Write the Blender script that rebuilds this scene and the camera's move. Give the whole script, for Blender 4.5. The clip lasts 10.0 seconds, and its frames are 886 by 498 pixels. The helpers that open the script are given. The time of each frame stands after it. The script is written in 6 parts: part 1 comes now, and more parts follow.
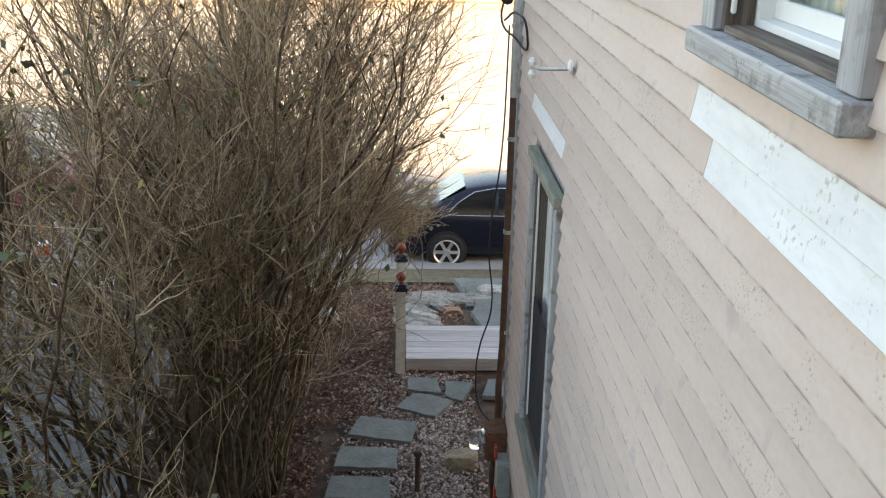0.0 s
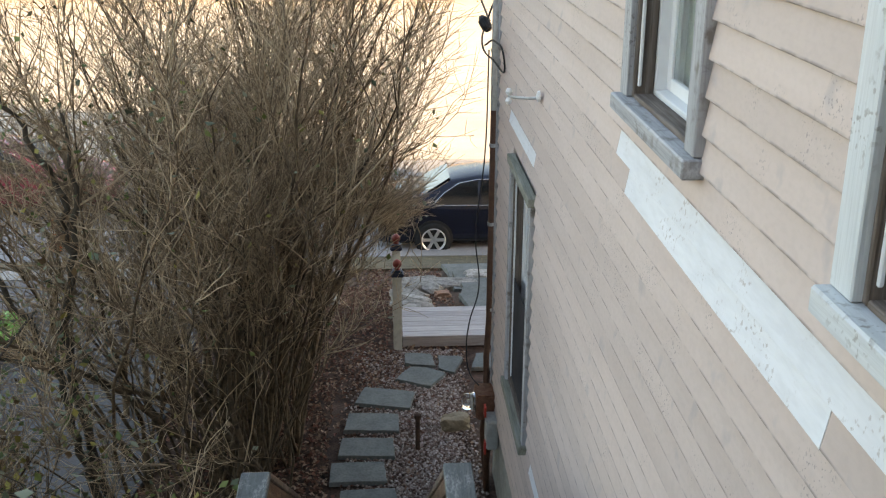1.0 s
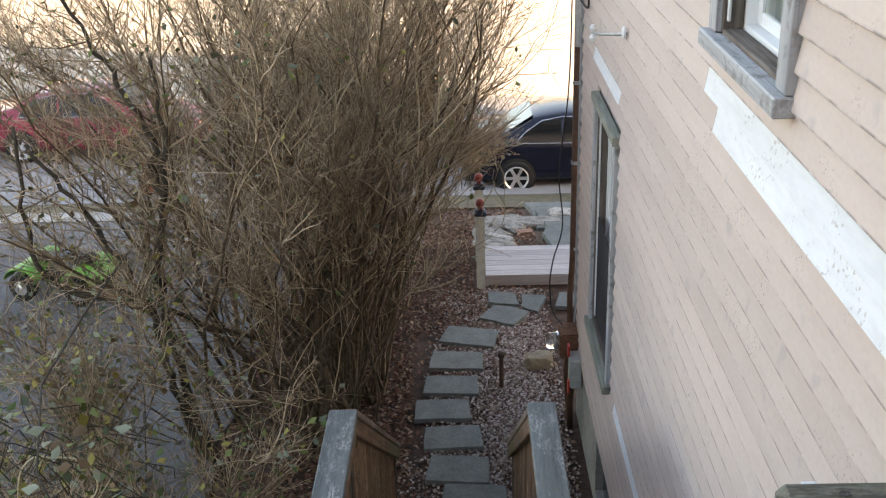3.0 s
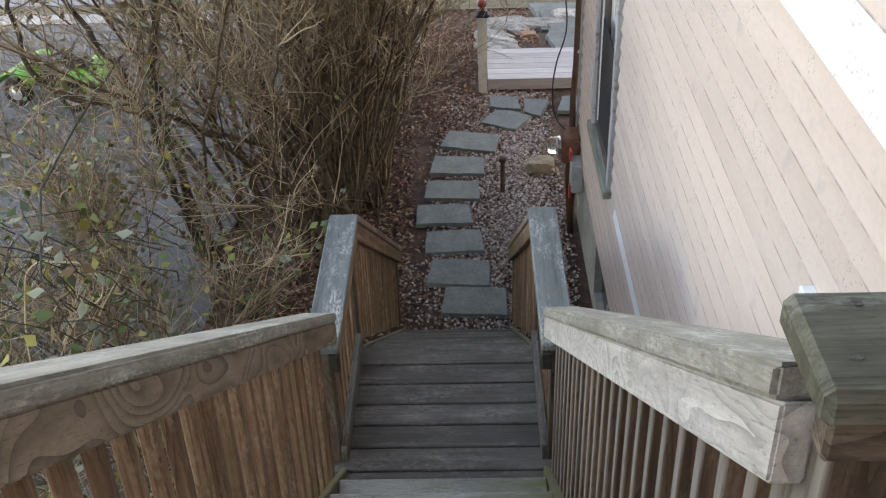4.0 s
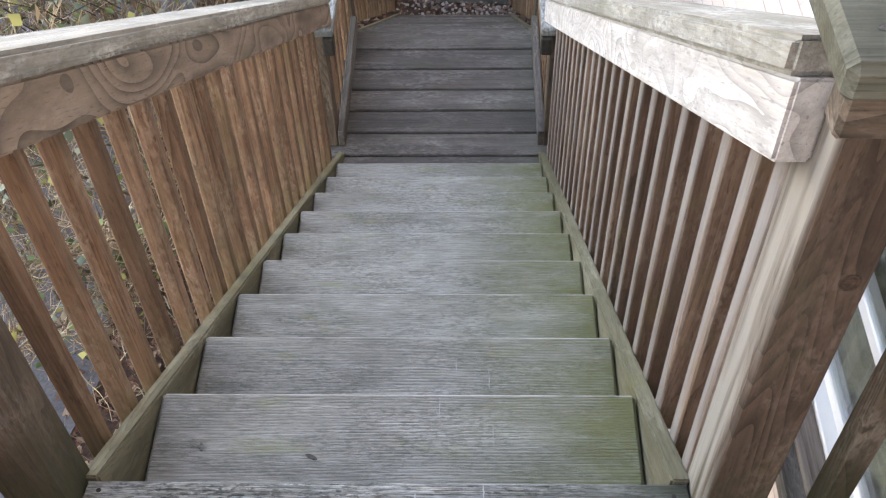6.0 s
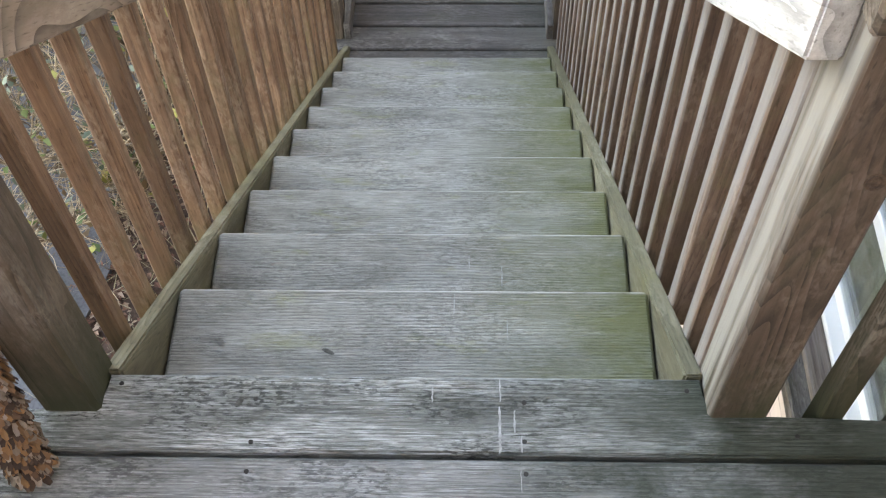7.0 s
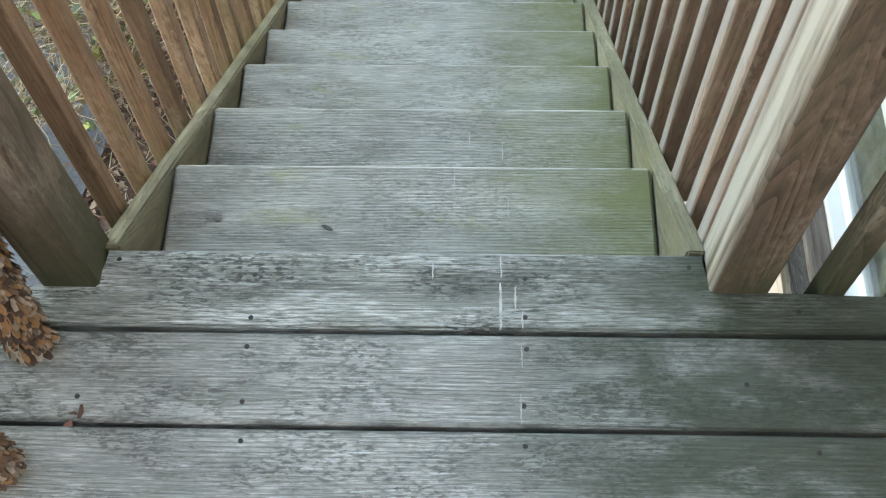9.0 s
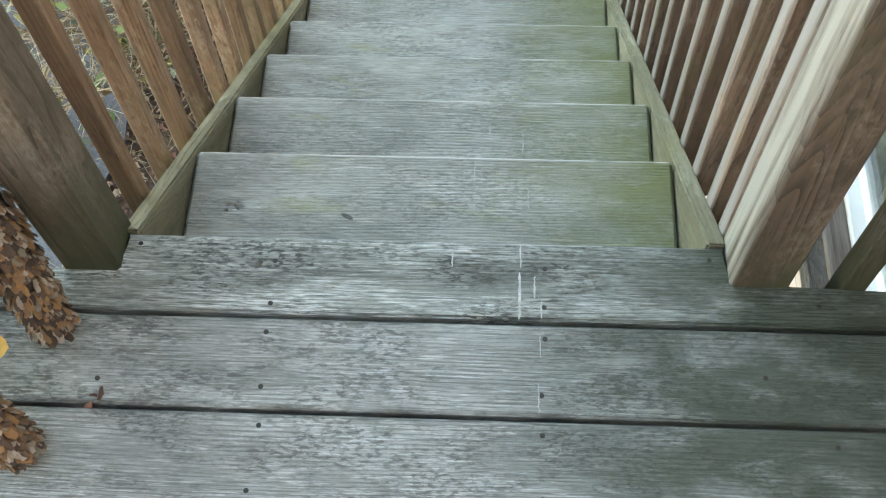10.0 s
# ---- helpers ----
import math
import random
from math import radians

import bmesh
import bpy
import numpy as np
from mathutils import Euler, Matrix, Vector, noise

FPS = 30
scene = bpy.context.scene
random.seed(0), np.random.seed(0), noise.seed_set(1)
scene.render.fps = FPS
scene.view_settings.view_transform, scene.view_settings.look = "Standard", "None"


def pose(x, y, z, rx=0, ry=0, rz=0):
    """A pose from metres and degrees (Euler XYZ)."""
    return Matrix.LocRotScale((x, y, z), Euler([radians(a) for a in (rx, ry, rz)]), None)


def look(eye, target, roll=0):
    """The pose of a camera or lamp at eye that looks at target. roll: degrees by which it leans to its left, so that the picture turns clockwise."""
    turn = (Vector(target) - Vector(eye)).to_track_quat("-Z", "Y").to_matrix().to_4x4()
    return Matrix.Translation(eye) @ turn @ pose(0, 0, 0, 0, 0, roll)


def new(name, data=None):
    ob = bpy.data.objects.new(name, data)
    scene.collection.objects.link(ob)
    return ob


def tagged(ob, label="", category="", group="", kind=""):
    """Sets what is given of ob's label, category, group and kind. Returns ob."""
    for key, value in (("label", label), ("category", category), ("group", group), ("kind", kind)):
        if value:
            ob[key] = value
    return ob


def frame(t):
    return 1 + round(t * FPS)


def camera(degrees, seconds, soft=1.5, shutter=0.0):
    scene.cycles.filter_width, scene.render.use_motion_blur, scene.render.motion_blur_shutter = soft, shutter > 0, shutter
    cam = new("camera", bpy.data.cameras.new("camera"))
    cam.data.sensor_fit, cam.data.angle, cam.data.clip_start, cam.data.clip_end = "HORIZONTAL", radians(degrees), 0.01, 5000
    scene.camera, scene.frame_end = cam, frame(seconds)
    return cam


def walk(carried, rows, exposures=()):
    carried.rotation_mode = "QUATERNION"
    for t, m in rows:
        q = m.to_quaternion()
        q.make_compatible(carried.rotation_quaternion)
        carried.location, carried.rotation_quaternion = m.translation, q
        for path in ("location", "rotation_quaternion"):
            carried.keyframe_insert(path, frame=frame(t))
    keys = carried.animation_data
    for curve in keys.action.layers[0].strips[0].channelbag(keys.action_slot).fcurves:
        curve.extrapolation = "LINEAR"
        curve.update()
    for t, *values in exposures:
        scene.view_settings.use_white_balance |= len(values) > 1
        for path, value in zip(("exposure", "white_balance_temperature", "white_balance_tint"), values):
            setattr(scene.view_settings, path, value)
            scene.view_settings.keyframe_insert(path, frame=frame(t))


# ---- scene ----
# ---- camera ----
cam = camera(45.4, 10.0, soft=1.2)
PATH = [
    (0.0, pose(0.280, 0.430, 4.815, 70.98, -1.20, -2.00)),
    (0.2, pose(0.280, 0.430, 4.815, 71.10, -1.05, -2.15)),
    (0.4, pose(0.280, 0.410, 4.822, 71.00, -1.05, -2.45)),
    (0.5, pose(0.300, 0.120, 4.965, 70.45, -1.15, -2.50)),
    (0.6, pose(0.129, -0.800, 5.290, 70.20, -0.30, -3.60)),
    (0.7, pose(0.127, -0.838, 5.300, 70.12, -0.30, -3.55)),
    (1.0, pose(0.127, -0.838, 5.300, 70.21, -0.30, -3.34)),
    (1.5, pose(0.127, -0.838, 5.300, 70.06, -0.20, -3.11)),
    (2.0, pose(0.126, -0.838, 5.300, 70.63, 1.05, -1.80)),
    (2.2, pose(0.126, -0.838, 5.300, 69.29, 1.95, -0.28)),
    (3.3, pose(0.123, -0.829, 5.317, 64.39, 1.59, 0.77)),
    (3.5, pose(0.127, -0.807, 5.301, 60.37, 1.61, 0.79)),
    (4.0, pose(0.128, -0.783, 5.285, 56.39, 1.71, 0.76)),
    (4.5, pose(0.126, -0.780, 5.278, 53.24, 1.51, 0.64)),
    (5.0, pose(0.123, -0.777, 5.266, 48.14, 1.10, 0.54)),
    (5.5, pose(0.123, -0.767, 5.248, 42.94, 0.96, 0.78)),
    (5.7, pose(0.124, -0.763, 5.242, 41.35, 1.07, 0.85)),
    (6.8, pose(0.108, -0.759, 5.258, 35.76, 1.11, 1.34)),
    (7.0, pose(0.099, -0.759, 5.248, 34.04, 1.10, 1.15)),
    (7.5, pose(0.093, -0.752, 5.232, 29.93, 0.91, 1.05)),
    (8.0, pose(0.094, -0.749, 5.227, 28.38, 0.69, 1.17)),
    (8.5, pose(0.091, -0.750, 5.223, 27.73, 0.72, 1.18)),
    (9.0, pose(0.093, -0.752, 5.223, 27.55, 0.93, 1.12)),
    (9.5, pose(0.090, -0.760, 5.219, 27.37, 1.23, 1.42)),
    (10.0, pose(0.088, -0.766, 5.218, 27.50, 1.30, 2.31)),
]
walk(cam, PATH, exposures=[(0.0, 2.65, 8400, 15), (0.5, 2.58, 8400, 15), (0.7, 2.45, 8400, 15), (2.0, 2.45, 8400, 16), (3.5, 3.0, 8800, 21), (4.5, 3.3, 8900, 20), (5.5, 3.88, 8900, 27), (7.0, 4.22, 8900, 20), (8.0, 4.33, 8800, 14), (10.0, 4.37, 8800, 7)])


# ---- light ----
SUN_ELEVATION = radians(15)
SUN_FROM = Vector((0.80, -0.60, 0))          # where the low sun stands, seen from the yard
world = bpy.data.worlds.new("sky")
world.use_nodes = True
scene.world = world
wn = world.node_tree
sky = wn.nodes.new("ShaderNodeTexSky")
sky.sky_type, sky.sun_disc = "NISHITA", False
sky.sun_elevation = SUN_ELEVATION
sky.sun_rotation = math.atan2(SUN_FROM.x, SUN_FROM.y)
sky.dust_density, sky.ozone_density = 1.5, 1.0
wn.nodes["Background"].inputs["Strength"].default_value = 0.14
wn.links.new(sky.outputs["Color"], wn.nodes["Background"].inputs["Color"])
sun_data = bpy.data.lights.new("sun", "SUN")
sun_data.energy, sun_data.angle, sun_data.color = 5.0, radians(0.5), (1.0, 0.80, 0.56)
sun = new("sun", sun_data)
to_sun = Vector((SUN_FROM.x, SUN_FROM.y, math.tan(SUN_ELEVATION)))
sun.matrix_world = look(to_sun * 30, (0, 0, 0))

# ---- materials ----


def material(name, base, base2, scale=(4, 4, 4), rough=0.7, bump=0.2, detail=6, fine=None, fine_amount=0.25,
             stain=None, stain_scale=2.0, stain_at=(0.5, 0.65), metal=0.0, spec=0.3, wobble=0.0, vary=0.15, use="object"):
    """Two tones mixed by stretched noise, a finer grain over them, optional stains, and relief."""
    m = bpy.data.materials.new(name)
    m.use_nodes = True
    t = m.node_tree
    n, l = t.nodes, t.links
    b = n["Principled BSDF"]
    b.inputs["Roughness"].default_value, b.inputs["Metallic"].default_value = rough, metal
    b.inputs["Specular IOR Level"].default_value = spec
    tc = n.new("ShaderNodeTexCoord")
    info = n.new("ShaderNodeObjectInfo")
    shift = n.new("ShaderNodeVectorMath")
    shift.operation = "MULTIPLY_ADD"
    l.new(info.outputs["Random"], shift.inputs[0])
    shift.inputs[1].default_value = (37.0, 53.0, 19.0) if use == "object" else (0, 0, 0)
    l.new(tc.outputs["Object"], shift.inputs[2])
    mp = n.new("ShaderNodeMapping")
    mp.inputs["Scale"].default_value = scale
    l.new(shift.outputs[0], mp.inputs["Vector"])
    big = n.new("ShaderNodeTexNoise")
    big.inputs["Scale"].default_value, big.inputs["Detail"].default_value = 1.0, detail
    big.inputs["Roughness"].default_value, big.inputs["Distortion"].default_value = 0.62, wobble
    l.new(mp.outputs[0], big.inputs["Vector"])
    ramp = n.new("ShaderNodeValToRGB")
    ramp.color_ramp.elements[0].position, ramp.color_ramp.elements[1].position = 0.33, 0.68
    ramp.color_ramp.elements[0].color, ramp.color_ramp.elements[1].color = (*base, 1), (*base2, 1)
    l.new(big.outputs["Fac"], ramp.inputs["Fac"])
    colour = ramp.outputs["Color"]
    mp2 = n.new("ShaderNodeMapping")
    f = fine or [v * 5 for v in scale]
    mp2.inputs["Scale"].default_value = f
    l.new(shift.outputs[0], mp2.inputs["Vector"])
    small = n.new("ShaderNodeTexNoise")
    small.inputs["Scale"].default_value, small.inputs["Detail"].default_value = 1.0, 4
    l.new(mp2.outputs[0], small.inputs["Vector"])
    grain = n.new("ShaderNodeMix")
    grain.data_type, grain.blend_type = "RGBA", "MULTIPLY"
    gr = n.new("ShaderNodeValToRGB")
    gr.color_ramp.elements[0].position, gr.color_ramp.elements[1].position = 0.36, 0.56
    gr.color_ramp.elements[0].color, gr.color_ramp.elements[1].color = (0.35, 0.33, 0.31, 1), (1, 1, 1, 1)
    l.new(small.outputs["Fac"], gr.inputs["Fac"])
    grain.inputs[0].default_value = fine_amount
    l.new(colour, grain.inputs[6])
    l.new(gr.outputs["Color"], grain.inputs[7])
    colour = grain.outputs[2]
    if stain:
        st = n.new("ShaderNodeTexNoise")
        st.inputs["Scale"].default_value, st.inputs["Detail"].default_value = stain_scale, 5
        l.new(shift.outputs[0], st.inputs["Vector"])
        sr = n.new("ShaderNodeValToRGB")
        sr.color_ramp.elements[0].position, sr.color_ramp.elements[1].position = stain_at
        l.new(st.outputs["Fac"], sr.inputs["Fac"])
        sm = n.new("ShaderNodeMix")
        sm.data_type = "RGBA"
        l.new(sr.outputs["Color"], sm.inputs[0])
        l.new(colour, sm.inputs[6])
        sm.inputs[7].default_value = (*stain, 1)
        colour = sm.outputs[2]
    if vary:
        hs = n.new("ShaderNodeHueSaturation")
        mr = n.new("ShaderNodeMapRange")
        mr.inputs[3].default_value, mr.inputs[4].default_value = 1 - vary, 1 + vary
        l.new(info.outputs["Random"], mr.inputs[0])
        l.new(mr.outputs[0], hs.inputs["Value"])
        l.new(colour, hs.inputs["Color"])
        colour = hs.outputs["Color"]
    l.new(colour, b.inputs["Base Color"])
    if bump:
        bp = n.new("ShaderNodeBump")
        bp.inputs["Strength"].default_value, bp.inputs["Distance"].default_value = bump, 0.01
        add = n.new("ShaderNodeMath")
        l.new(big.outputs["Fac"], add.inputs[0])
        l.new(small.outputs["Fac"], add.inputs[1])
        l.new(add.outputs[0], bp.inputs["Height"])
        l.new(bp.outputs["Normal"], b.inputs["Normal"])
    return m


def weathered(name, dark, light, pale, algae, green=(0.3, 0.9), streak=30, lines=0.30, amount=0.6, vary=0.10, ring=(0.7, 9), wob=40.0, fine=0.35, grime=0.55):
    """Old bare timber: long streaks, fine growth lines, dark specks, bleached patches and algae.
    green: where along the board the algae begins and is full, in metres from its middle."""
    m = bpy.data.materials.new(name)
    m.use_nodes = True
    t = m.node_tree
    n, l = t.nodes, t.links
    b = n["Principled BSDF"]
    b.inputs["Roughness"].default_value, b.inputs["Specular IOR Level"].default_value = 0.72, 0.3
    tc, info = n.new("ShaderNodeTexCoord"), n.new("ShaderNodeObjectInfo")
    shift = n.new("ShaderNodeVectorMath")
    shift.operation = "MULTIPLY_ADD"
    l.new(info.outputs["Random"], shift.inputs[0])
    shift.inputs[1].default_value = (37.0, 3.0, 1.9)
    l.new(tc.outputs["Object"], shift.inputs[2])

    def tex(scale, detail=6, rough=0.6, lo=0.35, hi=0.65, source=None):
        mp = n.new("ShaderNodeMapping")
        mp.inputs["Scale"].default_value = scale
        l.new(source or shift.outputs[0], mp.inputs["Vector"])
        x = n.new("ShaderNodeTexNoise")
        x.inputs["Scale"].default_value, x.inputs["Detail"].default_value, x.inputs["Roughness"].default_value = 1.0, detail, rough
        x.inputs["Distortion"].default_value = 0.4
        l.new(mp.outputs[0], x.inputs["Vector"])
        r = n.new("ShaderNodeMapRange")
        r.inputs[1].default_value, r.inputs[2].default_value = lo, hi
        l.new(x.outputs["Fac"], r.inputs[0])
        return r.outputs[0]

    def mix(fac, a, c, mode="MIX", k=None):
        x = n.new("ShaderNodeMix")
        x.data_type, x.blend_type = "RGBA", mode
        if k is not None:
            kk = n.new("ShaderNodeMath")
            kk.operation = "MULTIPLY"
            kk.inputs[1].default_value = k
            l.new(fac, kk.inputs[0])
            fac = kk.outputs[0]
        l.new(fac, x.inputs[0])
        for s, v in ((6, a), (7, c)):
            if isinstance(v, tuple):
                x.inputs[s].default_value = (*v, 1)
            else:
                l.new(v, x.inputs[s])
        return x.outputs[2]

    st = tex((1.3, streak, streak), 8, 0.66, 0.27, 0.74)
    colour = mix(st, dark, light)
    mp = n.new("ShaderNodeMapping")
    mp.inputs["Scale"].default_value = (ring[0], ring[1], ring[1])
    l.new(shift.outputs[0], mp.inputs["Vector"])
    field = n.new("ShaderNodeTexNoise")
    field.inputs["Scale"].default_value, field.inputs["Detail"].default_value = 1.0, 1.2
    field.inputs["Roughness"].default_value, field.inputs["Distortion"].default_value = 0.35, 0.25
    l.new(mp.outputs[0], field.inputs["Vector"])
    level = n.new("ShaderNodeMath")
    level.operation = "MULTIPLY"
    level.inputs[1].default_value = wob
    l.new(field.outputs["Fac"], level.inputs[0])
    whole = n.new("ShaderNodeMath")
    whole.operation = "FRACT"
    l.new(level.outputs[0], whole.inputs[0])
    late = n.new("ShaderNodeMath")
    late.operation = "POWER"
    late.inputs[1].default_value = 2.2
    l.new(whole.outputs[0], late.inputs[0])
    broken = tex((2.5, 12, 12), 4, 0.6, 0.22, 0.55)
    band = n.new("ShaderNodeMath")
    band.operation = "MULTIPLY"
    l.new(late.outputs[0], band.inputs[0])
    l.new(broken, band.inputs[1])
    colour = mix(band.outputs[0], colour, tuple(c * 0.5 for c in dark), k=lines)
    fibre = tex((4, 200, 200), 4, 0.7, 0.40, 0.68)
    colour = mix(fibre, colour, tuple(c * 0.5 for c in dark), k=fine)
    speck = tex((30, 260, 260), 2, 0.5, 0.60, 0.72)
    colour = mix(speck, colour, tuple(c * 0.4 for c in dark), k=0.6)
    bleach = tex((3.0, 10, 10), 7, 0.75, 0.48, 0.66)
    grit = tex((40, 110, 110), 3, 0.6, 0.42, 0.55)
    bg = n.new("ShaderNodeMath")
    bg.operation = "MULTIPLY"
    l.new(bleach, bg.inputs[0])
    l.new(grit, bg.inputs[1])
    colour = mix(bg.outputs[0], colour, pale, k=amount)
    stain = tex((4.5, 9, 9), 9, 0.75, 0.50, 0.68)
    colour = mix(stain, colour, tuple(c * 0.6 for c in dark), k=grime)
    smear = tex((1.8, 3.5, 3.5), 4, 0.6, 0.45, 0.75)
    colour = mix(smear, colour, tuple(c * 0.9 for c in dark), k=grime * 0.9)
    # algae
    sep = n.new("ShaderNodeSeparateXYZ")
    l.new(tc.outputs["Object"], sep.inputs[0])
    ramp = n.new("ShaderNodeMapRange")
    ramp.inputs[1].default_value, ramp.inputs[2].default_value = green
    l.new(sep.outputs["X"], ramp.inputs[0])
    al = tex((3.2, 7, 7), 6, 0.7, 0.22, 0.50)
    mul = n.new("ShaderNodeMath")
    mul.operation = "MULTIPLY"
    l.new(ramp.outputs[0], mul.inputs[0])
    l.new(al, mul.inputs[1])
    colour = mix(mul.outputs[0], colour, algae, k=0.93)
    al2 = tex((3.5, 8, 8), 8, 0.75, 0.53, 0.68)
    colour = mix(al2, colour, algae, k=0.5)
    hs = n.new("ShaderNodeHueSaturation")
    mr = n.new("ShaderNodeMapRange")
    mr.inputs[3].default_value, mr.inputs[4].default_value = 1 - vary, 1 + vary
    l.new(info.outputs["Random"], mr.inputs[0])
    l.new(mr.outputs[0], hs.inputs["Value"])
    l.new(colour, hs.inputs["Color"])
    l.new(hs.outputs["Color"], b.inputs["Base Color"])
    bp = n.new("ShaderNodeBump")
    bp.inputs["Strength"].default_value, bp.inputs["Distance"].default_value = 0.5, 0.004
    ad = n.new("ShaderNodeMath")
    l.new(st, ad.inputs[0])
    if lines > 0.12:
        l.new(band.outputs[0], ad.inputs[1])
    l.new(ad.outputs[0], bp.inputs["Height"])
    l.new(bp.outputs["Normal"], b.inputs["Normal"])
    return m


def decking(name, low, high, pale, algae, green, lines=0.6, paint=0.3, grime=0.5, blotch=0.4, half=0.069, nose=0.0, vary=0.08):
    """Weathered flat boards: close straight growth lines, grey blotches, specks of dirt, worn paint and algae.
    green: where along the board the algae begins and is full; half: half the board's width; nose: wear of its front edge."""
    m = bpy.data.materials.new(name)
    m.use_nodes = True
    t = m.node_tree
    n, l = t.nodes, t.links
    b = n["Principled BSDF"]
    b.inputs["Roughness"].default_value, b.inputs["Specular IOR Level"].default_value = 0.68, 0.35
    tc, info, shift = n.new("ShaderNodeTexCoord"), n.new("ShaderNodeObjectInfo"), n.new("ShaderNodeVectorMath")
    shift.operation = "MULTIPLY_ADD"
    l.new(info.outputs["Random"], shift.inputs[0])
    shift.inputs[1].default_value = (37.0, 3.0, 1.9)
    l.new(tc.outputs["Object"], shift.inputs[2])

    def calc(op, a, c, clamp=False):
        x = n.new("ShaderNodeMath")
        x.operation, x.use_clamp = op, clamp
        for k, v in enumerate((a, c)):
            if isinstance(v, (int, float)):
                x.inputs[k].default_value = v
            elif v is not None:
                l.new(v, x.inputs[k])
        return x.outputs[0]

    def tex(scale, detail=5, rough=0.6, lo=0.35, hi=0.65, bend=0.3):
        mp = n.new("ShaderNodeMapping")
        mp.inputs["Scale"].default_value = scale
        l.new(shift.outputs[0], mp.inputs["Vector"])
        x = n.new("ShaderNodeTexNoise")
        x.inputs["Scale"].default_value, x.inputs["Detail"].default_value = 1.0, detail
        x.inputs["Roughness"].default_value, x.inputs["Distortion"].default_value = rough, bend
        l.new(mp.outputs[0], x.inputs["Vector"])
        r = n.new("ShaderNodeMapRange")
        r.inputs[1].default_value, r.inputs[2].default_value = lo, hi
        l.new(x.outputs["Fac"], r.inputs[0])
        return r.outputs[0]

    def mix(fac, a, c, k=1.0):
        x = n.new("ShaderNodeMix")
        x.data_type = "RGBA"
        l.new(calc("MULTIPLY", fac, k), x.inputs[0])
        for s, v in ((6, a), (7, c)):
            if isinstance(v, tuple):
                x.inputs[s].default_value = (*v, 1)
            else:
                l.new(v, x.inputs[s])
        return x.outputs[2]

    sep = n.new("ShaderNodeSeparateXYZ")
    l.new(tc.outputs["Object"], sep.inputs[0])
    dark = tuple(c * 0.30 for c in low)
    colour = mix(tex((2.0, 16, 16), 6, 0.60, 0.05, 0.85), low, high)
    colour = mix(tex((0.8, 12, 12), 3, 0.5, 0.45, 0.70), colour, low, 0.35)
    # growth lines, a few millimetres apart, running along the board and bending round old knots
    bend = tex((0.75, 4.0, 4.0), 2.0, 0.45, 0.0, 1.0, 0.1)
    turn = calc("ADD", calc("MULTIPLY", sep.outputs["Y"], 950.0), calc("ADD", calc("MULTIPLY", bend, 75.0), calc("MULTIPLY", info.outputs["Random"], 9.0)))
    wave = calc("POWER", calc("MULTIPLY", calc("ADD", calc("SINE", turn, None), 1.0), 0.5), 3.5)
    broken = tex((3.5, 16, 16), 6, 0.7, 0.36, 0.54)
    ring = calc("MULTIPLY", wave, broken)
    colour = mix(ring, colour, dark, lines)
    fibre = tex((16, 480, 480), 3, 0.75, 0.50, 0.58)
    colour = mix(fibre, colour, dark, 0.42)
    colour = mix(tex((18, 420, 420), 3, 0.7, 0.54, 0.62), colour, pale, 0.40)
    # blotches of grey dirt and specks gathered in them
    patch = tex((3.0, 11, 11), 6, 0.7, 0.44, 0.66)
    colour = mix(patch, colour, tuple(c * 0.62 for c in low), blotch)
    speck = calc("MULTIPLY", tex((70, 200, 200), 4, 0.65, 0.47, 0.57), tex((4.0, 10, 10), 5, 0.7, 0.42, 0.56))
    colour = mix(speck, colour, dark, grime)
    flake = calc("MULTIPLY", tex((26, 330, 330), 4, 0.7, 0.44, 0.62), tex((3.0, 12, 12), 5, 0.7, 0.46, 0.66))
    colour = mix(flake, colour, pale, paint)
    # algae: loose patches everywhere, a solid growth towards one end
    colour = mix(tex((5.0, 15, 15), 7, 0.75, 0.56, 0.70), colour, tuple(c * 1.9 for c in algae), 0.5)
    ramp = n.new("ShaderNodeMapRange")
    ramp.inputs[1].default_value, ramp.inputs[2].default_value = green
    l.new(sep.outputs["X"], ramp.inputs[0])
    grown = calc("MULTIPLY", ramp.outputs[0], calc("ADD", tex((4.0, 9, 9), 7, 0.7, 0.30, 0.62), 0.35), True)
    colour = mix(grown, colour, algae, 0.88)
    # dirt along the long edges, wear on the front edge
    side = calc("ABSOLUTE", sep.outputs["Y"], None)
    rim = n.new("ShaderNodeMapRange")
    rim.inputs[1].default_value, rim.inputs[2].default_value = half - 0.010, half - 0.002
    l.new(side, rim.inputs[0])
    colour = mix(calc("MULTIPLY", rim.outputs[0], tex((14, 30, 30), 4, 0.6, 0.40, 0.60)), colour, dark, 0.75)
    if nose:
        worn = n.new("ShaderNodeMapRange")
        worn.inputs[1].default_value, worn.inputs[2].default_value = half - 0.009, half - 0.003
        l.new(sep.outputs["Y"], worn.inputs[0])
        colour = mix(calc("MULTIPLY", worn.outputs[0], tex((9, 20, 20), 4, 0.6, 0.34, 0.56)), colour, pale, nose)
    hs, mr = n.new("ShaderNodeHueSaturation"), n.new("ShaderNodeMapRange")
    mr.inputs[3].default_value, mr.inputs[4].default_value = 1 - vary, 1 + vary
    l.new(info.outputs["Random"], mr.inputs[0])
    l.new(mr.outputs[0], hs.inputs["Value"])
    l.new(colour, hs.inputs["Color"])
    l.new(hs.outputs["Color"], b.inputs["Base Color"])
    bp = n.new("ShaderNodeBump")
    bp.inputs["Strength"].default_value, bp.inputs["Distance"].default_value = 0.6, 0.003
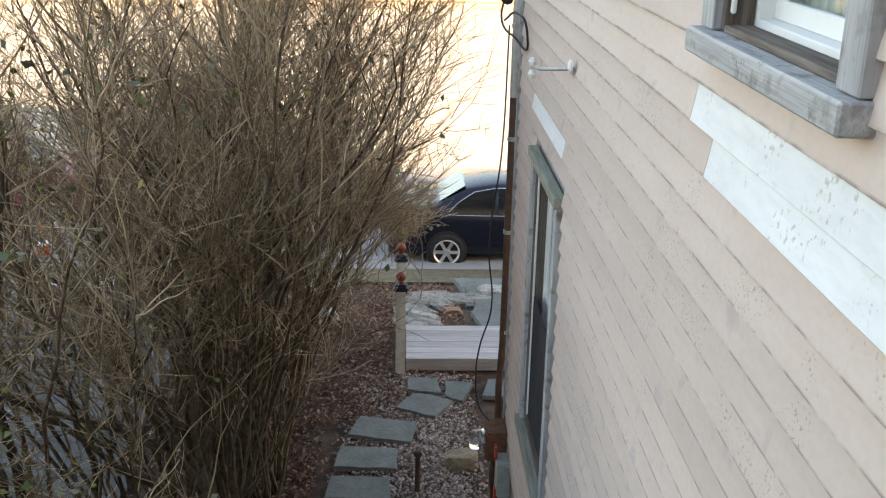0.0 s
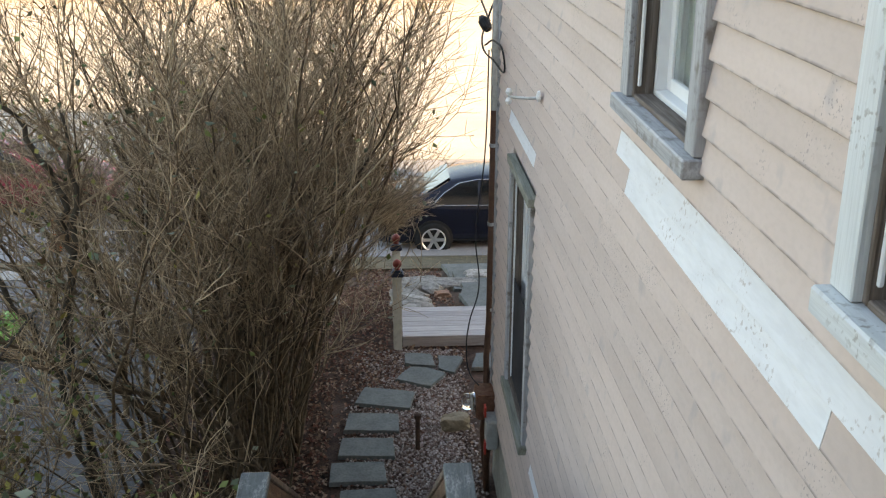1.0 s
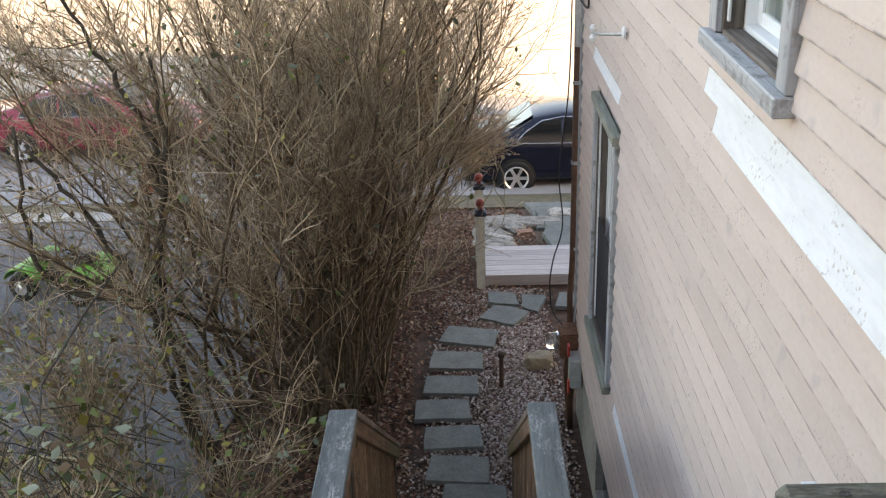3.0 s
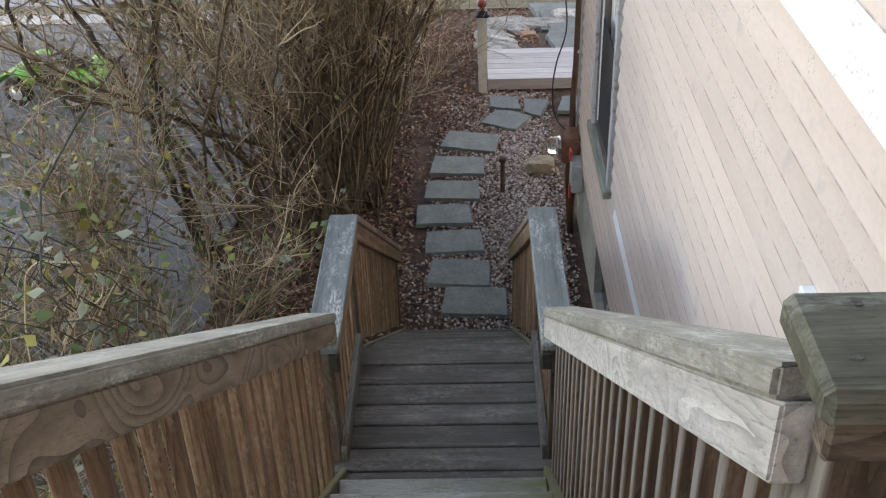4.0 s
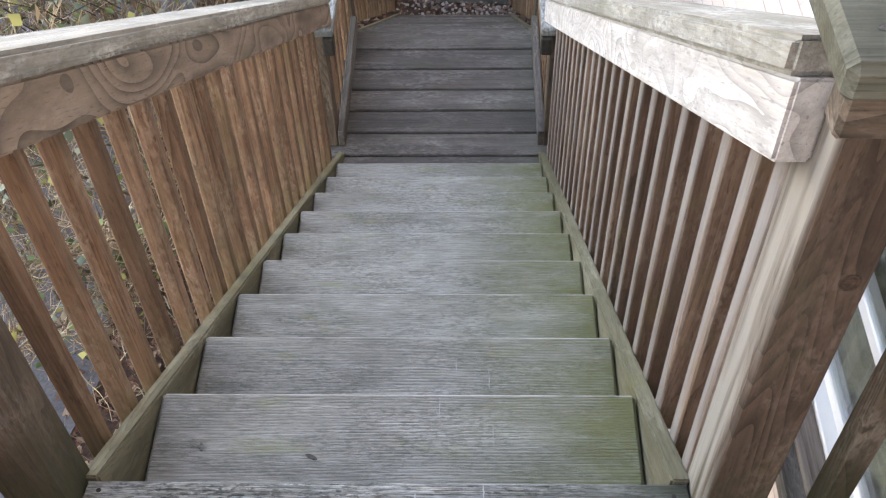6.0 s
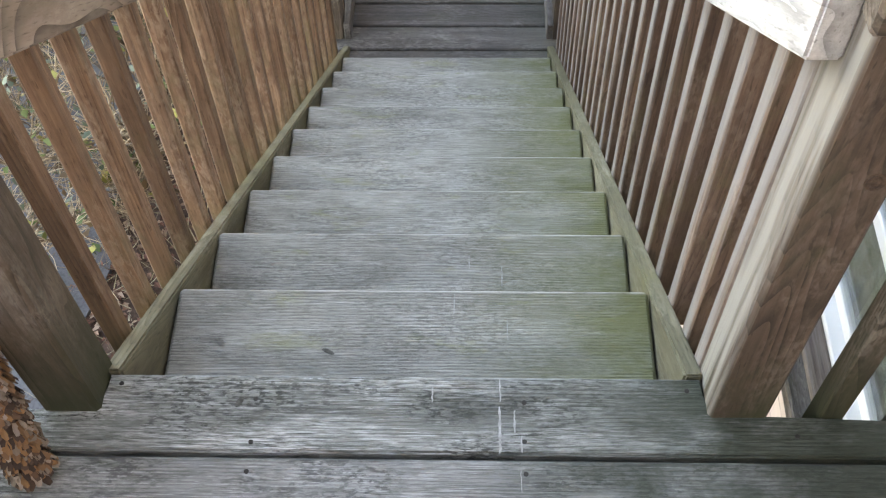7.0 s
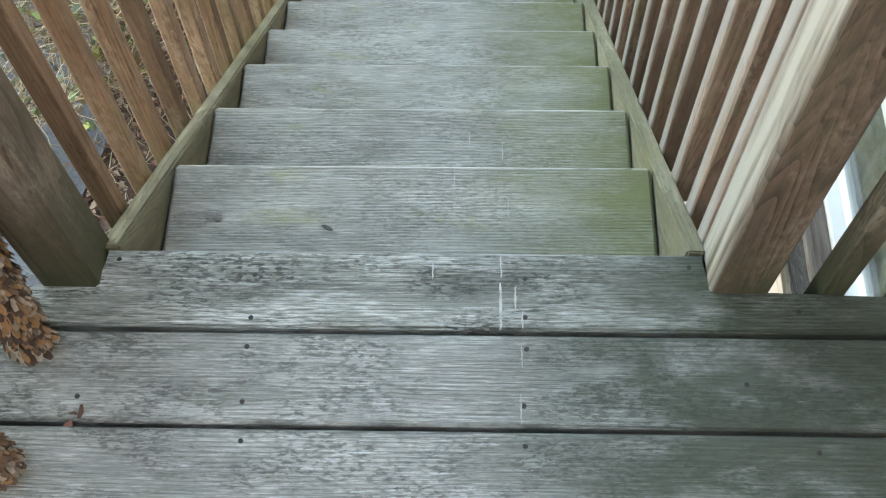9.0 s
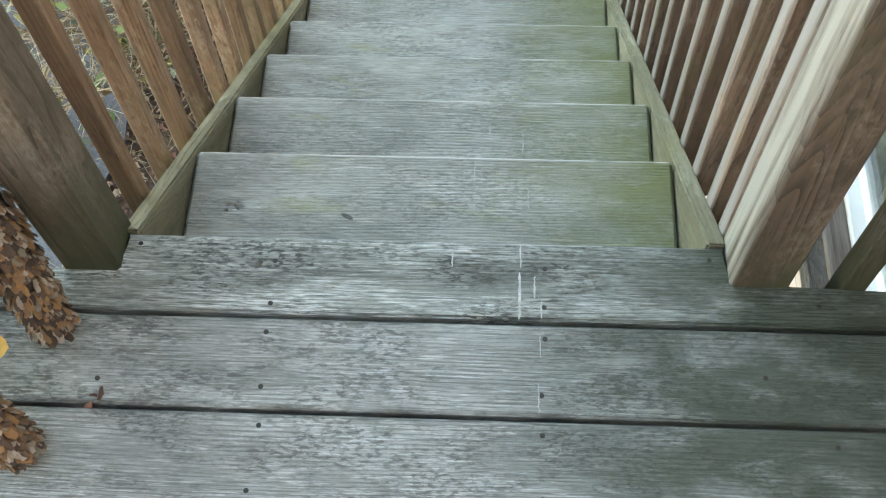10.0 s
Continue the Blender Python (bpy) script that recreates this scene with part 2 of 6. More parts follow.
    l.new(calc("SUBTRACT", 1.0, calc("ADD", calc("MULTIPLY", ring, 0.8), calc("MULTIPLY", fibre, 0.6))), bp.inputs["Height"])
    l.new(bp.outputs["Normal"], b.inputs["Normal"])
    return m


def glass(name, tint=(0.9, 0.95, 0.95), rough=0.02):
    m = bpy.data.materials.new(name)
    m.use_nodes = True
    b = m.node_tree.nodes["Principled BSDF"]
    b.inputs["Base Color"].default_value = (*tint, 1)
    b.inputs["Roughness"].default_value, b.inputs["Transmission Weight"].default_value = rough, 1.0
    b.inputs["IOR"].default_value = 1.45
    return m


GRAIN = (2.2, 26, 26)
FINE = (5, 170, 170)
M_TREAD = decking("weathered_tread", (0.200, 0.197, 0.174), (0.42, 0.415, 0.38), (0.58, 0.57, 0.55), (0.115, 0.120, 0.040), (0.06, 0.46), lines=0.20, paint=0.16, grime=0.45, blotch=0.60, half=0.142, nose=0.6)
M_DECK = decking("weathered_deck", (0.150, 0.152, 0.143), (0.350, 0.352, 0.340), (0.62, 0.62, 0.61), (0.018, 0.025, 0.013), (0.14, 0.55), lines=0.55, paint=0.20, grime=0.75, blotch=0.66)
M_DECKEDGE = decking("worn_deck_edge", (0.105, 0.111, 0.096), (0.30, 0.31, 0.29), (0.66, 0.67, 0.66), (0.020, 0.026, 0.012), (0.16, 0.50), lines=0.60, paint=0.62, grime=0.95, blotch=0.85, nose=0.6)
M_LANDING = weathered("landing_board", (0.050, 0.043, 0.037), (0.162, 0.143, 0.128), (0.26, 0.24, 0.22), (0.075, 0.078, 0.05), (0.2, 0.9), vary=0.2)
M_POSTPALE = weathered("bleached_lit_post_wood", (0.052, 0.034, 0.024), (0.175, 0.120, 0.088), (0.27, 0.21, 0.17), (0.035, 0.04, 0.018), (0.14, 0.34), 18, 0.85, 0.45, 0.0, (0.9, 10.0), 22.0, 0.4, 0.55)


def weathered_lit_face(mat, at, tone):
    """Silvered wood on one face, with the skylight it catches painted in."""
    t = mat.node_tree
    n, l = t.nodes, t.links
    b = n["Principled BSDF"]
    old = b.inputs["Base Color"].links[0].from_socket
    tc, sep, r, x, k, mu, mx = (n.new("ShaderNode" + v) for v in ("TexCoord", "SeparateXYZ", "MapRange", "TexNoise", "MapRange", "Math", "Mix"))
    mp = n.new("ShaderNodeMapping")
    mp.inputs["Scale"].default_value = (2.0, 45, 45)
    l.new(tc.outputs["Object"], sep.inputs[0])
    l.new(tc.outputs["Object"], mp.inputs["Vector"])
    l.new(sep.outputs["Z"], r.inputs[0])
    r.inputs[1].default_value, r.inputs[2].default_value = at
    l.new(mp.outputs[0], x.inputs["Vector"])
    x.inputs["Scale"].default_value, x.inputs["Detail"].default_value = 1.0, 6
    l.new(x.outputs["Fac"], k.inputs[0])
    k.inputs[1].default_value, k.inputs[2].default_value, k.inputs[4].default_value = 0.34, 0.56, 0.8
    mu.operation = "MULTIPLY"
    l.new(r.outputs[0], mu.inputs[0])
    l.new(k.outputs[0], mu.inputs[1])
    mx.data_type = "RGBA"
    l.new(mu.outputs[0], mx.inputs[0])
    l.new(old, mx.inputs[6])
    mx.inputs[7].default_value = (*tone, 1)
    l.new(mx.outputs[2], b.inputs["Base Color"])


# post side towards the steps: weathering and painted skylight in one pale tone
weathered_lit_face(M_POSTPALE, (-0.040, -0.0435), (0.275, 0.256, 0.228))
M_STRINGER = weathered("greenish_stringer", (0.075, 0.069, 0.046), (0.25, 0.23, 0.165), (0.38, 0.36, 0.30), (0.135, 0.125, 0.055), (-3, 6), 26, 0.4, 0.4, 0.1)
M_BALUSTER = weathered("baluster_wood", (0.125, 0.068, 0.042), (0.43, 0.266, 0.172), (0.52, 0.40, 0.30), (0.15, 0.13, 0.065), (0.25, 0.60), 22, 0.6, 0.5, 0.22, (0.8, 16), 14.0, 0.4, 0.5)
M_BALUSTERGREY = weathered("silvered_lit_baluster_wood", (0.080, 0.046, 0.033), (0.27, 0.172, 0.122), (0.37, 0.28, 0.22), (0.15, 0.13, 0.065), (0.30, 0.62), 22, 0.6, 0.4, 0.22, (0.8, 16), 14.0, 0.4, 0.5)
# baluster sides towards the steps: grey wear plus sky light in the colour
weathered_lit_face(M_BALUSTERGREY, (-0.012, -0.0165), (0.225, 0.212, 0.205))
M_RAIL = weathered("rail_wood", (0.14, 0.095, 0.068), (0.42, 0.325, 0.26), (0.52, 0.43, 0.36), (0.18, 0.155, 0.11), (9, 10), 10, 1.0, 0.2, 0.1, (2.2, 6.0), 13.0, 0.12, 0.35)
M_RAILGREY = weathered("greyed_rail_wood", (0.36, 0.335, 0.315), (0.67, 0.65, 0.63), (0.78, 0.77, 0.76), (0.35, 0.33, 0.28), (9, 10), 14, 0.7, 0.4, 0.08, (2.6, 8.0), 15.0, 0.3, 0.3)
M_CAP = weathered("cap_wood", (0.20, 0.188, 0.162), (0.46, 0.44, 0.40), (0.66, 0.65, 0.62), (0.20, 0.20, 0.14), (9, 10), 24, 0.4, 0.7, 0.1, (0.7, 9), 30.0, 0.5, 0.7)
M_CAPMOSS = weathered("mossy_cap_wood", (0.055, 0.053, 0.038), (0.22, 0.215, 0.172), (0.44, 0.44, 0.39), (0.07, 0.075, 0.04), (-0.6, 1.6), 20, 0.4, 0.75, 0.08, (0.9, 9), 26.0, 0.5, 0.75)
M_CAPPAINT = weathered("peeling_grey_paint", (0.095, 0.108, 0.108), (0.20, 0.22, 0.215), (0.50, 0.50, 0.48), (0.15, 0.16, 0.13), (9, 10), 16, 0.2, 0.9, 0.1, (0.7, 9), 20.0, 0.3, 0.5)
M_POST = weathered("post_wood", (0.052, 0.037, 0.026), (0.195, 0.145, 0.110), (0.31, 0.26, 0.215), (0.030, 0.034, 0.016), (0.06, 0.33), 18, 0.85, 0.45, 0.10, (0.9, 10.0), 22.0, 0.4, 0.6)
M_CLAP = material("pink_beige_clapboard", (0.575, 0.470, 0.420), (0.635, 0.530, 0.480), (0.8, 5, 5), 0.7, 0.03, fine=(30, 55, 55), fine_amount=0.06,
                  stain=(0.50, 0.43, 0.405), stain_scale=6.5, stain_at=(0.62, 0.72), vary=0.06)



def lap_shade(mat, height, tone):
    """Paints each board's lap shadow as a thin broken line along its lower edge."""
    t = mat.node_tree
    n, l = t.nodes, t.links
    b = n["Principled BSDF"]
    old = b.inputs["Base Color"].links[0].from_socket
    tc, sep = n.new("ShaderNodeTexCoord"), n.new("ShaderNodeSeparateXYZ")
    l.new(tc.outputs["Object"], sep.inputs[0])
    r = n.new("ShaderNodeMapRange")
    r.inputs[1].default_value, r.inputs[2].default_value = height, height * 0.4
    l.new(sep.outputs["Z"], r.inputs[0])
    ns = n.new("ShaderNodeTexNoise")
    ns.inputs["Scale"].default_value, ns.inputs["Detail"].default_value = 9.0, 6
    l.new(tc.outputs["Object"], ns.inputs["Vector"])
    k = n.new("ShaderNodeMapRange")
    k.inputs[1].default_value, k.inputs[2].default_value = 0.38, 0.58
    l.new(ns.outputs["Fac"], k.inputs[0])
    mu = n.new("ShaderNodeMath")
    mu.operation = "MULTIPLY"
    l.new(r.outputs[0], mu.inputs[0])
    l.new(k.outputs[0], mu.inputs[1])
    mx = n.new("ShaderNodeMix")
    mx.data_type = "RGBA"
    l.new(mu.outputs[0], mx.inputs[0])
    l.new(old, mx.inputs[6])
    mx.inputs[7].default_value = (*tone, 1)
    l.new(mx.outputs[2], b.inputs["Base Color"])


def flecks(mat, scale, at, patch, patch_at, tone, strength=1.0):
    """Small flakes of lost paint, gathered in patches."""
    t = mat.node_tree
    n, l = t.nodes, t.links
    b = n["Principled BSDF"]
    old = b.inputs["Base Color"].links[0].from_socket
    tc, info, sh = n.new("ShaderNodeTexCoord"), n.new("ShaderNodeObjectInfo"), n.new("ShaderNodeVectorMath")
    sh.operation = "MULTIPLY_ADD"
    l.new(info.outputs["Random"], sh.inputs[0])
    sh.inputs[1].default_value = (23.0, 7.0, 11.0)
    l.new(tc.outputs["Object"], sh.inputs[2])
    got = []
    for sc, (lo, hi) in ((scale, at), (patch, patch_at)):
        x, r = n.new("ShaderNodeTexNoise"), n.new("ShaderNodeMapRange")
        x.inputs["Scale"].default_value, x.inputs["Detail"].default_value = sc, 3
        l.new(sh.outputs[0], x.inputs["Vector"])
        r.inputs[1].default_value, r.inputs[2].default_value = lo, hi
        l.new(x.outputs["Fac"], r.inputs[0])
        got.append(r.outputs[0])
    mu, k, mx = n.new("ShaderNodeMath"), n.new("ShaderNodeMath"), n.new("ShaderNodeMix")
    mu.operation = k.operation = "MULTIPLY"
    l.new(got[0], mu.inputs[0])
    l.new(got[1], mu.inputs[1])
    l.new(mu.outputs[0], k.inputs[0])
    k.inputs[1].default_value = strength
    mx.data_type = "RGBA"
    l.new(k.outputs[0], mx.inputs[0])
    l.new(old, mx.inputs[6])
    mx.inputs[7].default_value = (*tone, 1)
    l.new(mx.outputs[2], b.inputs["Base Color"])


# shadow under each lap, drawn into the siding colour
lap_shade(M_CLAP, 0.010, (0.31, 0.25, 0.225))
flecks(M_CLAP, 95.0, (0.60, 0.66), 2.6, (0.54, 0.62), (0.30, 0.25, 0.235), 0.8)
M_BLACKISH = material("dark_stained_wood", (0.018, 0.017, 0.015), (0.045, 0.042, 0.036), (4, 40, 40), 0.75, 0.2, vary=0)
M_OLDWOOD = material("bare_brown_wood", (0.10, 0.075, 0.06), (0.25, 0.21, 0.185), (3, 40, 40), 0.8, 0.3, fine=FINE, fine_amount=0.4, vary=0.1)
M_CLAPWHITE = material("white_primed_clapboard", (0.74, 0.76, 0.78), (0.82, 0.84, 0.86), (2, 9, 9), 0.65, 0.08, fine_amount=0.08, vary=0.03)
M_TRIM = material("peeling_grey_trim", (0.33, 0.335, 0.345), (0.52, 0.53, 0.545), (1.5, 22, 22), 0.75, 0.2, fine=FINE, fine_amount=0.3,
                  stain=(0.20, 0.185, 0.17), stain_scale=9, stain_at=(0.56, 0.66))
flecks(M_TRIM, 60.0, (0.57, 0.66), 6.0, (0.46, 0.60), (0.16, 0.14, 0.125), 0.6)
M_TRIMPALE = material("flaking_pale_trim", (0.58, 0.62, 0.63), (0.70, 0.73, 0.735), (2, 12, 12), 0.75, 0.2, fine=FINE, fine_amount=0.12, vary=0.04)
flecks(M_TRIMPALE, 45.0, (0.55, 0.62), 5.0, (0.48, 0.60), (0.33, 0.32, 0.30), 0.9)
flecks(M_CLAPWHITE, 55.0, (0.58, 0.66), 5.0, (0.52, 0.62), (0.50, 0.46, 0.44), 0.8)
M_TRIMGREEN = material("mossy_sill", (0.22, 0.23, 0.18), (0.36, 0.36, 0.31), (3, 22, 22), 0.8, 0.3, fine=FINE, fine_amount=0.4)
M_VINYL = material("white_vinyl", (0.76, 0.78, 0.78), (0.82, 0.83, 0.83), (2, 2, 2), 0.4, 0.02, fine_amount=0.04, vary=0)
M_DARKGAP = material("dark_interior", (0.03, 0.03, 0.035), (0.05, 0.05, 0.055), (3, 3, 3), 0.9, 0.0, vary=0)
M_CURTAIN = material("pale_curtain", (0.66, 0.70, 0.65), (0.78, 0.81, 0.76), (1, 30, 1), 0.9, 0.1, vary=0)
M_GLASS = glass("window_glass")
M_FOUND = material("grey_foundation", (0.3, 0.31, 0.29), (0.42, 0.43, 0.4), (4, 4, 4), 0.9, 0.3)
M_GROUND = material("leafy_soil", (0.05, 0.03, 0.022), (0.13, 0.08, 0.06), (6, 6, 6), 0.95, 0.6, fine=(45, 45, 45), fine_amount=0.6, vary=0, use="world")
M_ASPHALT = material("worn_asphalt", (0.088, 0.086, 0.090), (0.138, 0.136, 0.141), (0.8, 0.8, 0.8), 0.9, 0.3, fine=(60, 60, 60), fine_amount=0.4, vary=0, use="world")
M_STREET = material("pale_street", (0.40, 0.368, 0.31), (0.51, 0.468, 0.395), (0.5, 0.5, 0.5), 0.9, 0.2, fine=(30, 30, 30), vary=0, use="world")
M_CONCRETE = material("old_concrete", (0.27, 0.26, 0.24), (0.40, 0.385, 0.36), (1.5, 1.5, 1.5), 0.9, 0.3, fine=(40, 40, 40), fine_amount=0.35, vary=0.1)
M_GRASS = material("winter_grass", (0.085, 0.072, 0.045), (0.17, 0.145, 0.095), (5, 5, 5), 0.95, 0.5, fine=(60, 60, 60), fine_amount=0.5, vary=0, use="world")
M_BLUESTONE = material("bluestone", (0.115, 0.125, 0.12), (0.175, 0.185, 0.175), (5, 5, 5), 0.8, 0.25, fine=(40, 40, 40), vary=0.12)
M_PORCH = material("porch_paint", (0.33, 0.305, 0.305), (0.45, 0.42, 0.415), GRAIN, 0.65, 0.15, fine=FINE, fine_amount=0.35)
M_PORCHPOST = material("post_paint", (0.54, 0.54, 0.49), (0.63, 0.63, 0.58), (3, 3, 3), 0.6, 0.1, vary=0)
M_NAVY = material("navy_paint", (0.02, 0.025, 0.05), (0.03, 0.035, 0.06), (9, 9, 9), 0.5, 0.1, vary=0)
M_REDBALL = material("brick_red_paint", (0.17, 0.03, 0.025), (0.24, 0.05, 0.04), (9, 9, 9), 0.45, 0.1, vary=0)
M_BARK = material("shrub_bark", (0.055, 0.040, 0.027), (0.215, 0.156, 0.100), (14, 14, 14), 0.9, 0.3, vary=0.3)
M_TWIG = material("shrub_twigs", (0.13, 0.095, 0.06), (0.26, 0.20, 0.135), (9, 9, 9), 0.85, 0.0, vary=0.2)
M_DARKBARK = material("dark_bark", (0.04, 0.034, 0.026), (0.10, 0.085, 0.065), (16, 16, 16), 0.9, 0.5, vary=0.1)
M_CARBLUE = material("navy_car_paint", (0.005, 0.007, 0.018), (0.006, 0.009, 0.021), (2, 2, 2), 0.22, 0.0, spec=0.45, vary=0)
M_TYRE = material("tyre_rubber", (0.015, 0.015, 0.015), (0.025, 0.025, 0.025), (9, 9, 9), 0.85, 0.1, vary=0)
M_ALLOY = material("alloy", (0.55, 0.55, 0.56), (0.65, 0.65, 0.66), (9, 9, 9), 0.35, 0.0, metal=0.7, vary=0)
M_CARGLASS = material("tinted_car_glass", (0.012, 0.014, 0.015), (0.014, 0.016, 0.018), (2, 2, 2), 0.05, 0.0, spec=0.7, vary=0)
M_REDTAG = material("red_plastic", (0.50, 0.05, 0.035), (0.58, 0.07, 0.045), (8, 8, 8), 0.5, 0.02, vary=0)
M_CHROME = material("chrome", (0.7, 0.7, 0.7), (0.75, 0.75, 0.75), (4, 4, 4), 0.15, 0.0, metal=1.0, vary=0)

# ---- builders ----
MESHES = {}


def empty(name, label="", category="", kind="", group="", at=(0, 0, 0)):
    ob = new(name)
    ob.location = at
    return tagged(ob, label, category, group, kind)


def finish(bm, name, mat, smooth=False):
    bmesh.ops.recalc_face_normals(bm, faces=bm.faces)
    me = bpy.data.meshes.new(name)
    bm.to_mesh(me)
    bm.free()
    if mat:
        me.materials.append(mat)
    if smooth:
        for p in me.polygons:
            p.use_smooth = True
    return me


def part(name, bm, mat, parent=None, label="", smooth=False, m=None):
    """Links a bmesh as one mesh object under a thing or a part."""
    ob = new(name, finish(bm, name, mat, smooth))
    if m is not None:
        ob.matrix_world = m
    if parent:
        ob.parent = parent
    return tagged(ob, label)


def board_mesh(lx, ly, lz, mat, bevel=0.004):
    """A shared board mesh, long along x, centred, its long edges eased."""
    key = (round(lx, 3), round(ly, 3), round(lz, 3), mat.name, bevel)
    if key not in MESHES:
        bm = bmesh.new()
        bmesh.ops.create_cube(bm, size=1.0, matrix=Matrix.Diagonal((lx, ly, lz, 1)))
        if bevel:
            bmesh.ops.bevel(bm, geom=[e for e in bm.edges], offset=bevel, segments=1, affect="EDGES")
        MESHES[key] = finish(bm, "board", mat)
    return MESHES[key]


def board(name, parent, mat, centre, size, rot=(0, 0, 0), label="", bevel=0.004):
    """A board: size = (length, width, thickness) along its own x, y, z."""
    ob = new(name, board_mesh(*size, mat, bevel))
    ob.matrix_world = pose(*centre, *rot)
    ob.parent = parent
    return tagged(ob, label)


def bar(name, parent, mat, a, b, width, thick, label="", bevel=0.004, up=(0, 0, 1)):
    """A board from point a to point b (its centre line), width sideways, thick along up."""
    a, b = Vector(a), Vector(b)
    x = (b - a).normalized()
    y = Vector(up).cross(x).normalized()
    z = x.cross(y)
    rot = Matrix((x, y, z)).transposed().to_4x4()
    ob = new(name, board_mesh((b - a).length, width, thick, mat, bevel))
    ob.matrix_world = Matrix.Translation((a + b) / 2) @ rot
    ob.parent = parent
    return tagged(ob, label)


def plumb_board(name, parent, mat, x0, x1, ya, yb, za, zb, depth, drop=0.0, bevel=0.005):
    """A sloping board with upright end cuts; za, zb: its top at ya, yb; depth: its upright thickness."""
    d = Vector((0, yb - ya, zb - za)).normalized()
    mid = Vector(((x0 + x1) / 2, (ya + yb) / 2, (za + zb) / 2 - drop - depth / 2))
    side = Vector((1, 0, 0))
    m = Matrix.Translation(mid) @ Matrix((d, side, d.cross(side))).transposed().to_4x4()
    inv = m.inverted()
    bm = bmesh.new()
    q = [[bm.verts.new(inv @ Vector((x, y, z))) for y, z in ((ya, za - drop), (yb, zb - drop), (yb, zb - drop - depth), (ya, za - drop - depth))] for x in (x0, x1)]
    bm.faces.new(q[0])
    bm.faces.new(q[1][::-1])
    for k in range(4):
        bm.faces.new((q[0][k], q[0][(k + 1) % 4], q[1][(k + 1) % 4], q[1][k]))
    bmesh.ops.bevel(bm, geom=list(bm.edges), offset=bevel, segments=2, affect="EDGES")
    ob = new(name, finish(bm, name, mat))
    ob.matrix_world = m
    ob.parent = parent
    return ob


def box(bm, x0, x1, y0, y1, z0, z1):
    return bmesh.ops.create_cube(bm, size=1.0, matrix=Matrix.Translation(((x0 + x1) / 2, (y0 + y1) / 2, (z0 + z1) / 2))
                                 @ Matrix.Diagonal((abs(x1 - x0), abs(y1 - y0), abs(z1 - z0), 1)))["verts"]


def tube(verts, faces, pts, radii, sides=5):
    """Adds a tapering tube along pts to the lists."""
    start = len(verts)
    n = len(pts)
    for i, p in enumerate(pts):
        d = (pts[min(i + 1, n - 1)] - pts[max(i - 1, 0)])
        if d.length < 1e-6:
            d = Vector((0, 0, 1))
        d.normalize()
        u = d.cross(Vector((0.31, 0.95, 0.05))).normalized()
        v = d.cross(u)
        for k in range(sides):
            a = 2 * math.pi * k / sides
            verts.append(p + (u * math.cos(a) + v * math.sin(a)) * radii[i])
    for i in range(n - 1):
        for k in range(sides):
            a, b = start + i * sides + k, start + i * sides + (k + 1) % sides
            faces.append((a, b, b + sides, a + sides))
    faces.append(tuple(start + (n - 1) * sides + k for k in range(sides)))


def mesh_part(name, verts, faces, mat, parent=None, label="", smooth=True):
    me = bpy.data.meshes.new(name)
    me.from_pydata([tuple(v) for v in verts], [], faces)
    me.materials.append(mat)
    if smooth:
        me.polygons.foreach_set("use_smooth", [True] * len(me.polygons))
    ob = new(name, me)
    if parent:
        ob.parent = parent
    return tagged(ob, label)


def lathe(bm, profile, seg=16, m=None, caps=True):
    """A turned solid from (radius, height) pairs about z."""
    rings = []
    for r, z in profile:
        rings.append([bm.verts.new((r * math.cos(2 * math.pi * k / seg), r * math.sin(2 * math.pi * k / seg), z)) for k in range(seg)])
    for a, b in zip(rings, rings[1:]):
        for k in range(seg):
            bm.faces.new((a[k], a[(k + 1) % seg], b[(k + 1) % seg], b[k]))
    if caps:
        bm.faces.new(rings[0][::-1])
        bm.faces.new(rings[-1])
    if m is not None:
        bmesh.ops.transform(bm, matrix=m, verts=[v for r in rings for v in r])


# ---- the plan ----
DECK = 3.8            # deck above the yard
RISE, RUN = 0.19, 0.2583
LAND = DECK - 10 * RISE
XL, XR = -0.439, 0.422   # inner faces of the stringers
WALL = 1.10           # plane of the house wall
CORNER = 7.76         # the house's street corner


def ground_z(x, y):
    """Level yard, then a fall towards the street."""
    if y < 11.2:
        z = 0.0
    elif y < 12.2:
        z = -0.125 * (y - 11.2) ** 2
    elif y < 18.2:
        z = -0.125 - 0.25 * (y - 12.2)
    else:
        z = -0.125 - 0.25 * 6.0
    return z


STREET = ground_z(0, 25)

# ---- ground ----
bm = bmesh.new()
xs = [-220, -60, -25] + [-14 + 0.5 * i for i in range(57)] + [25, 60, 220]
ys = [-150, -40, -12] + [-6 + 0.5 * i for i in range(60)] + [26, 40, 80, 300]
grid = []
for y in ys:
    line = []
    for x in xs:
        w = 0.02 * noise.noise(Vector((x * 0.9, y * 0.9, 0))) if abs(x) < 14 and -6 < y < 18 else 0
        line.append(bm.verts.new((x, y, ground_z(x, y) - 0.03 + w)))
    grid.append(line)
for a, b in zip(grid, grid[1:]):
    for i in range(len(xs) - 1):
        bm.faces.new((a[i], a[i + 1], b[i + 1], b[i]))
ground = part("ground", bm, M_GROUND, None, "brown leaf-strewn soil yard sloping to the street", smooth=True)
tagged(ground, category="ground", kind="structure")


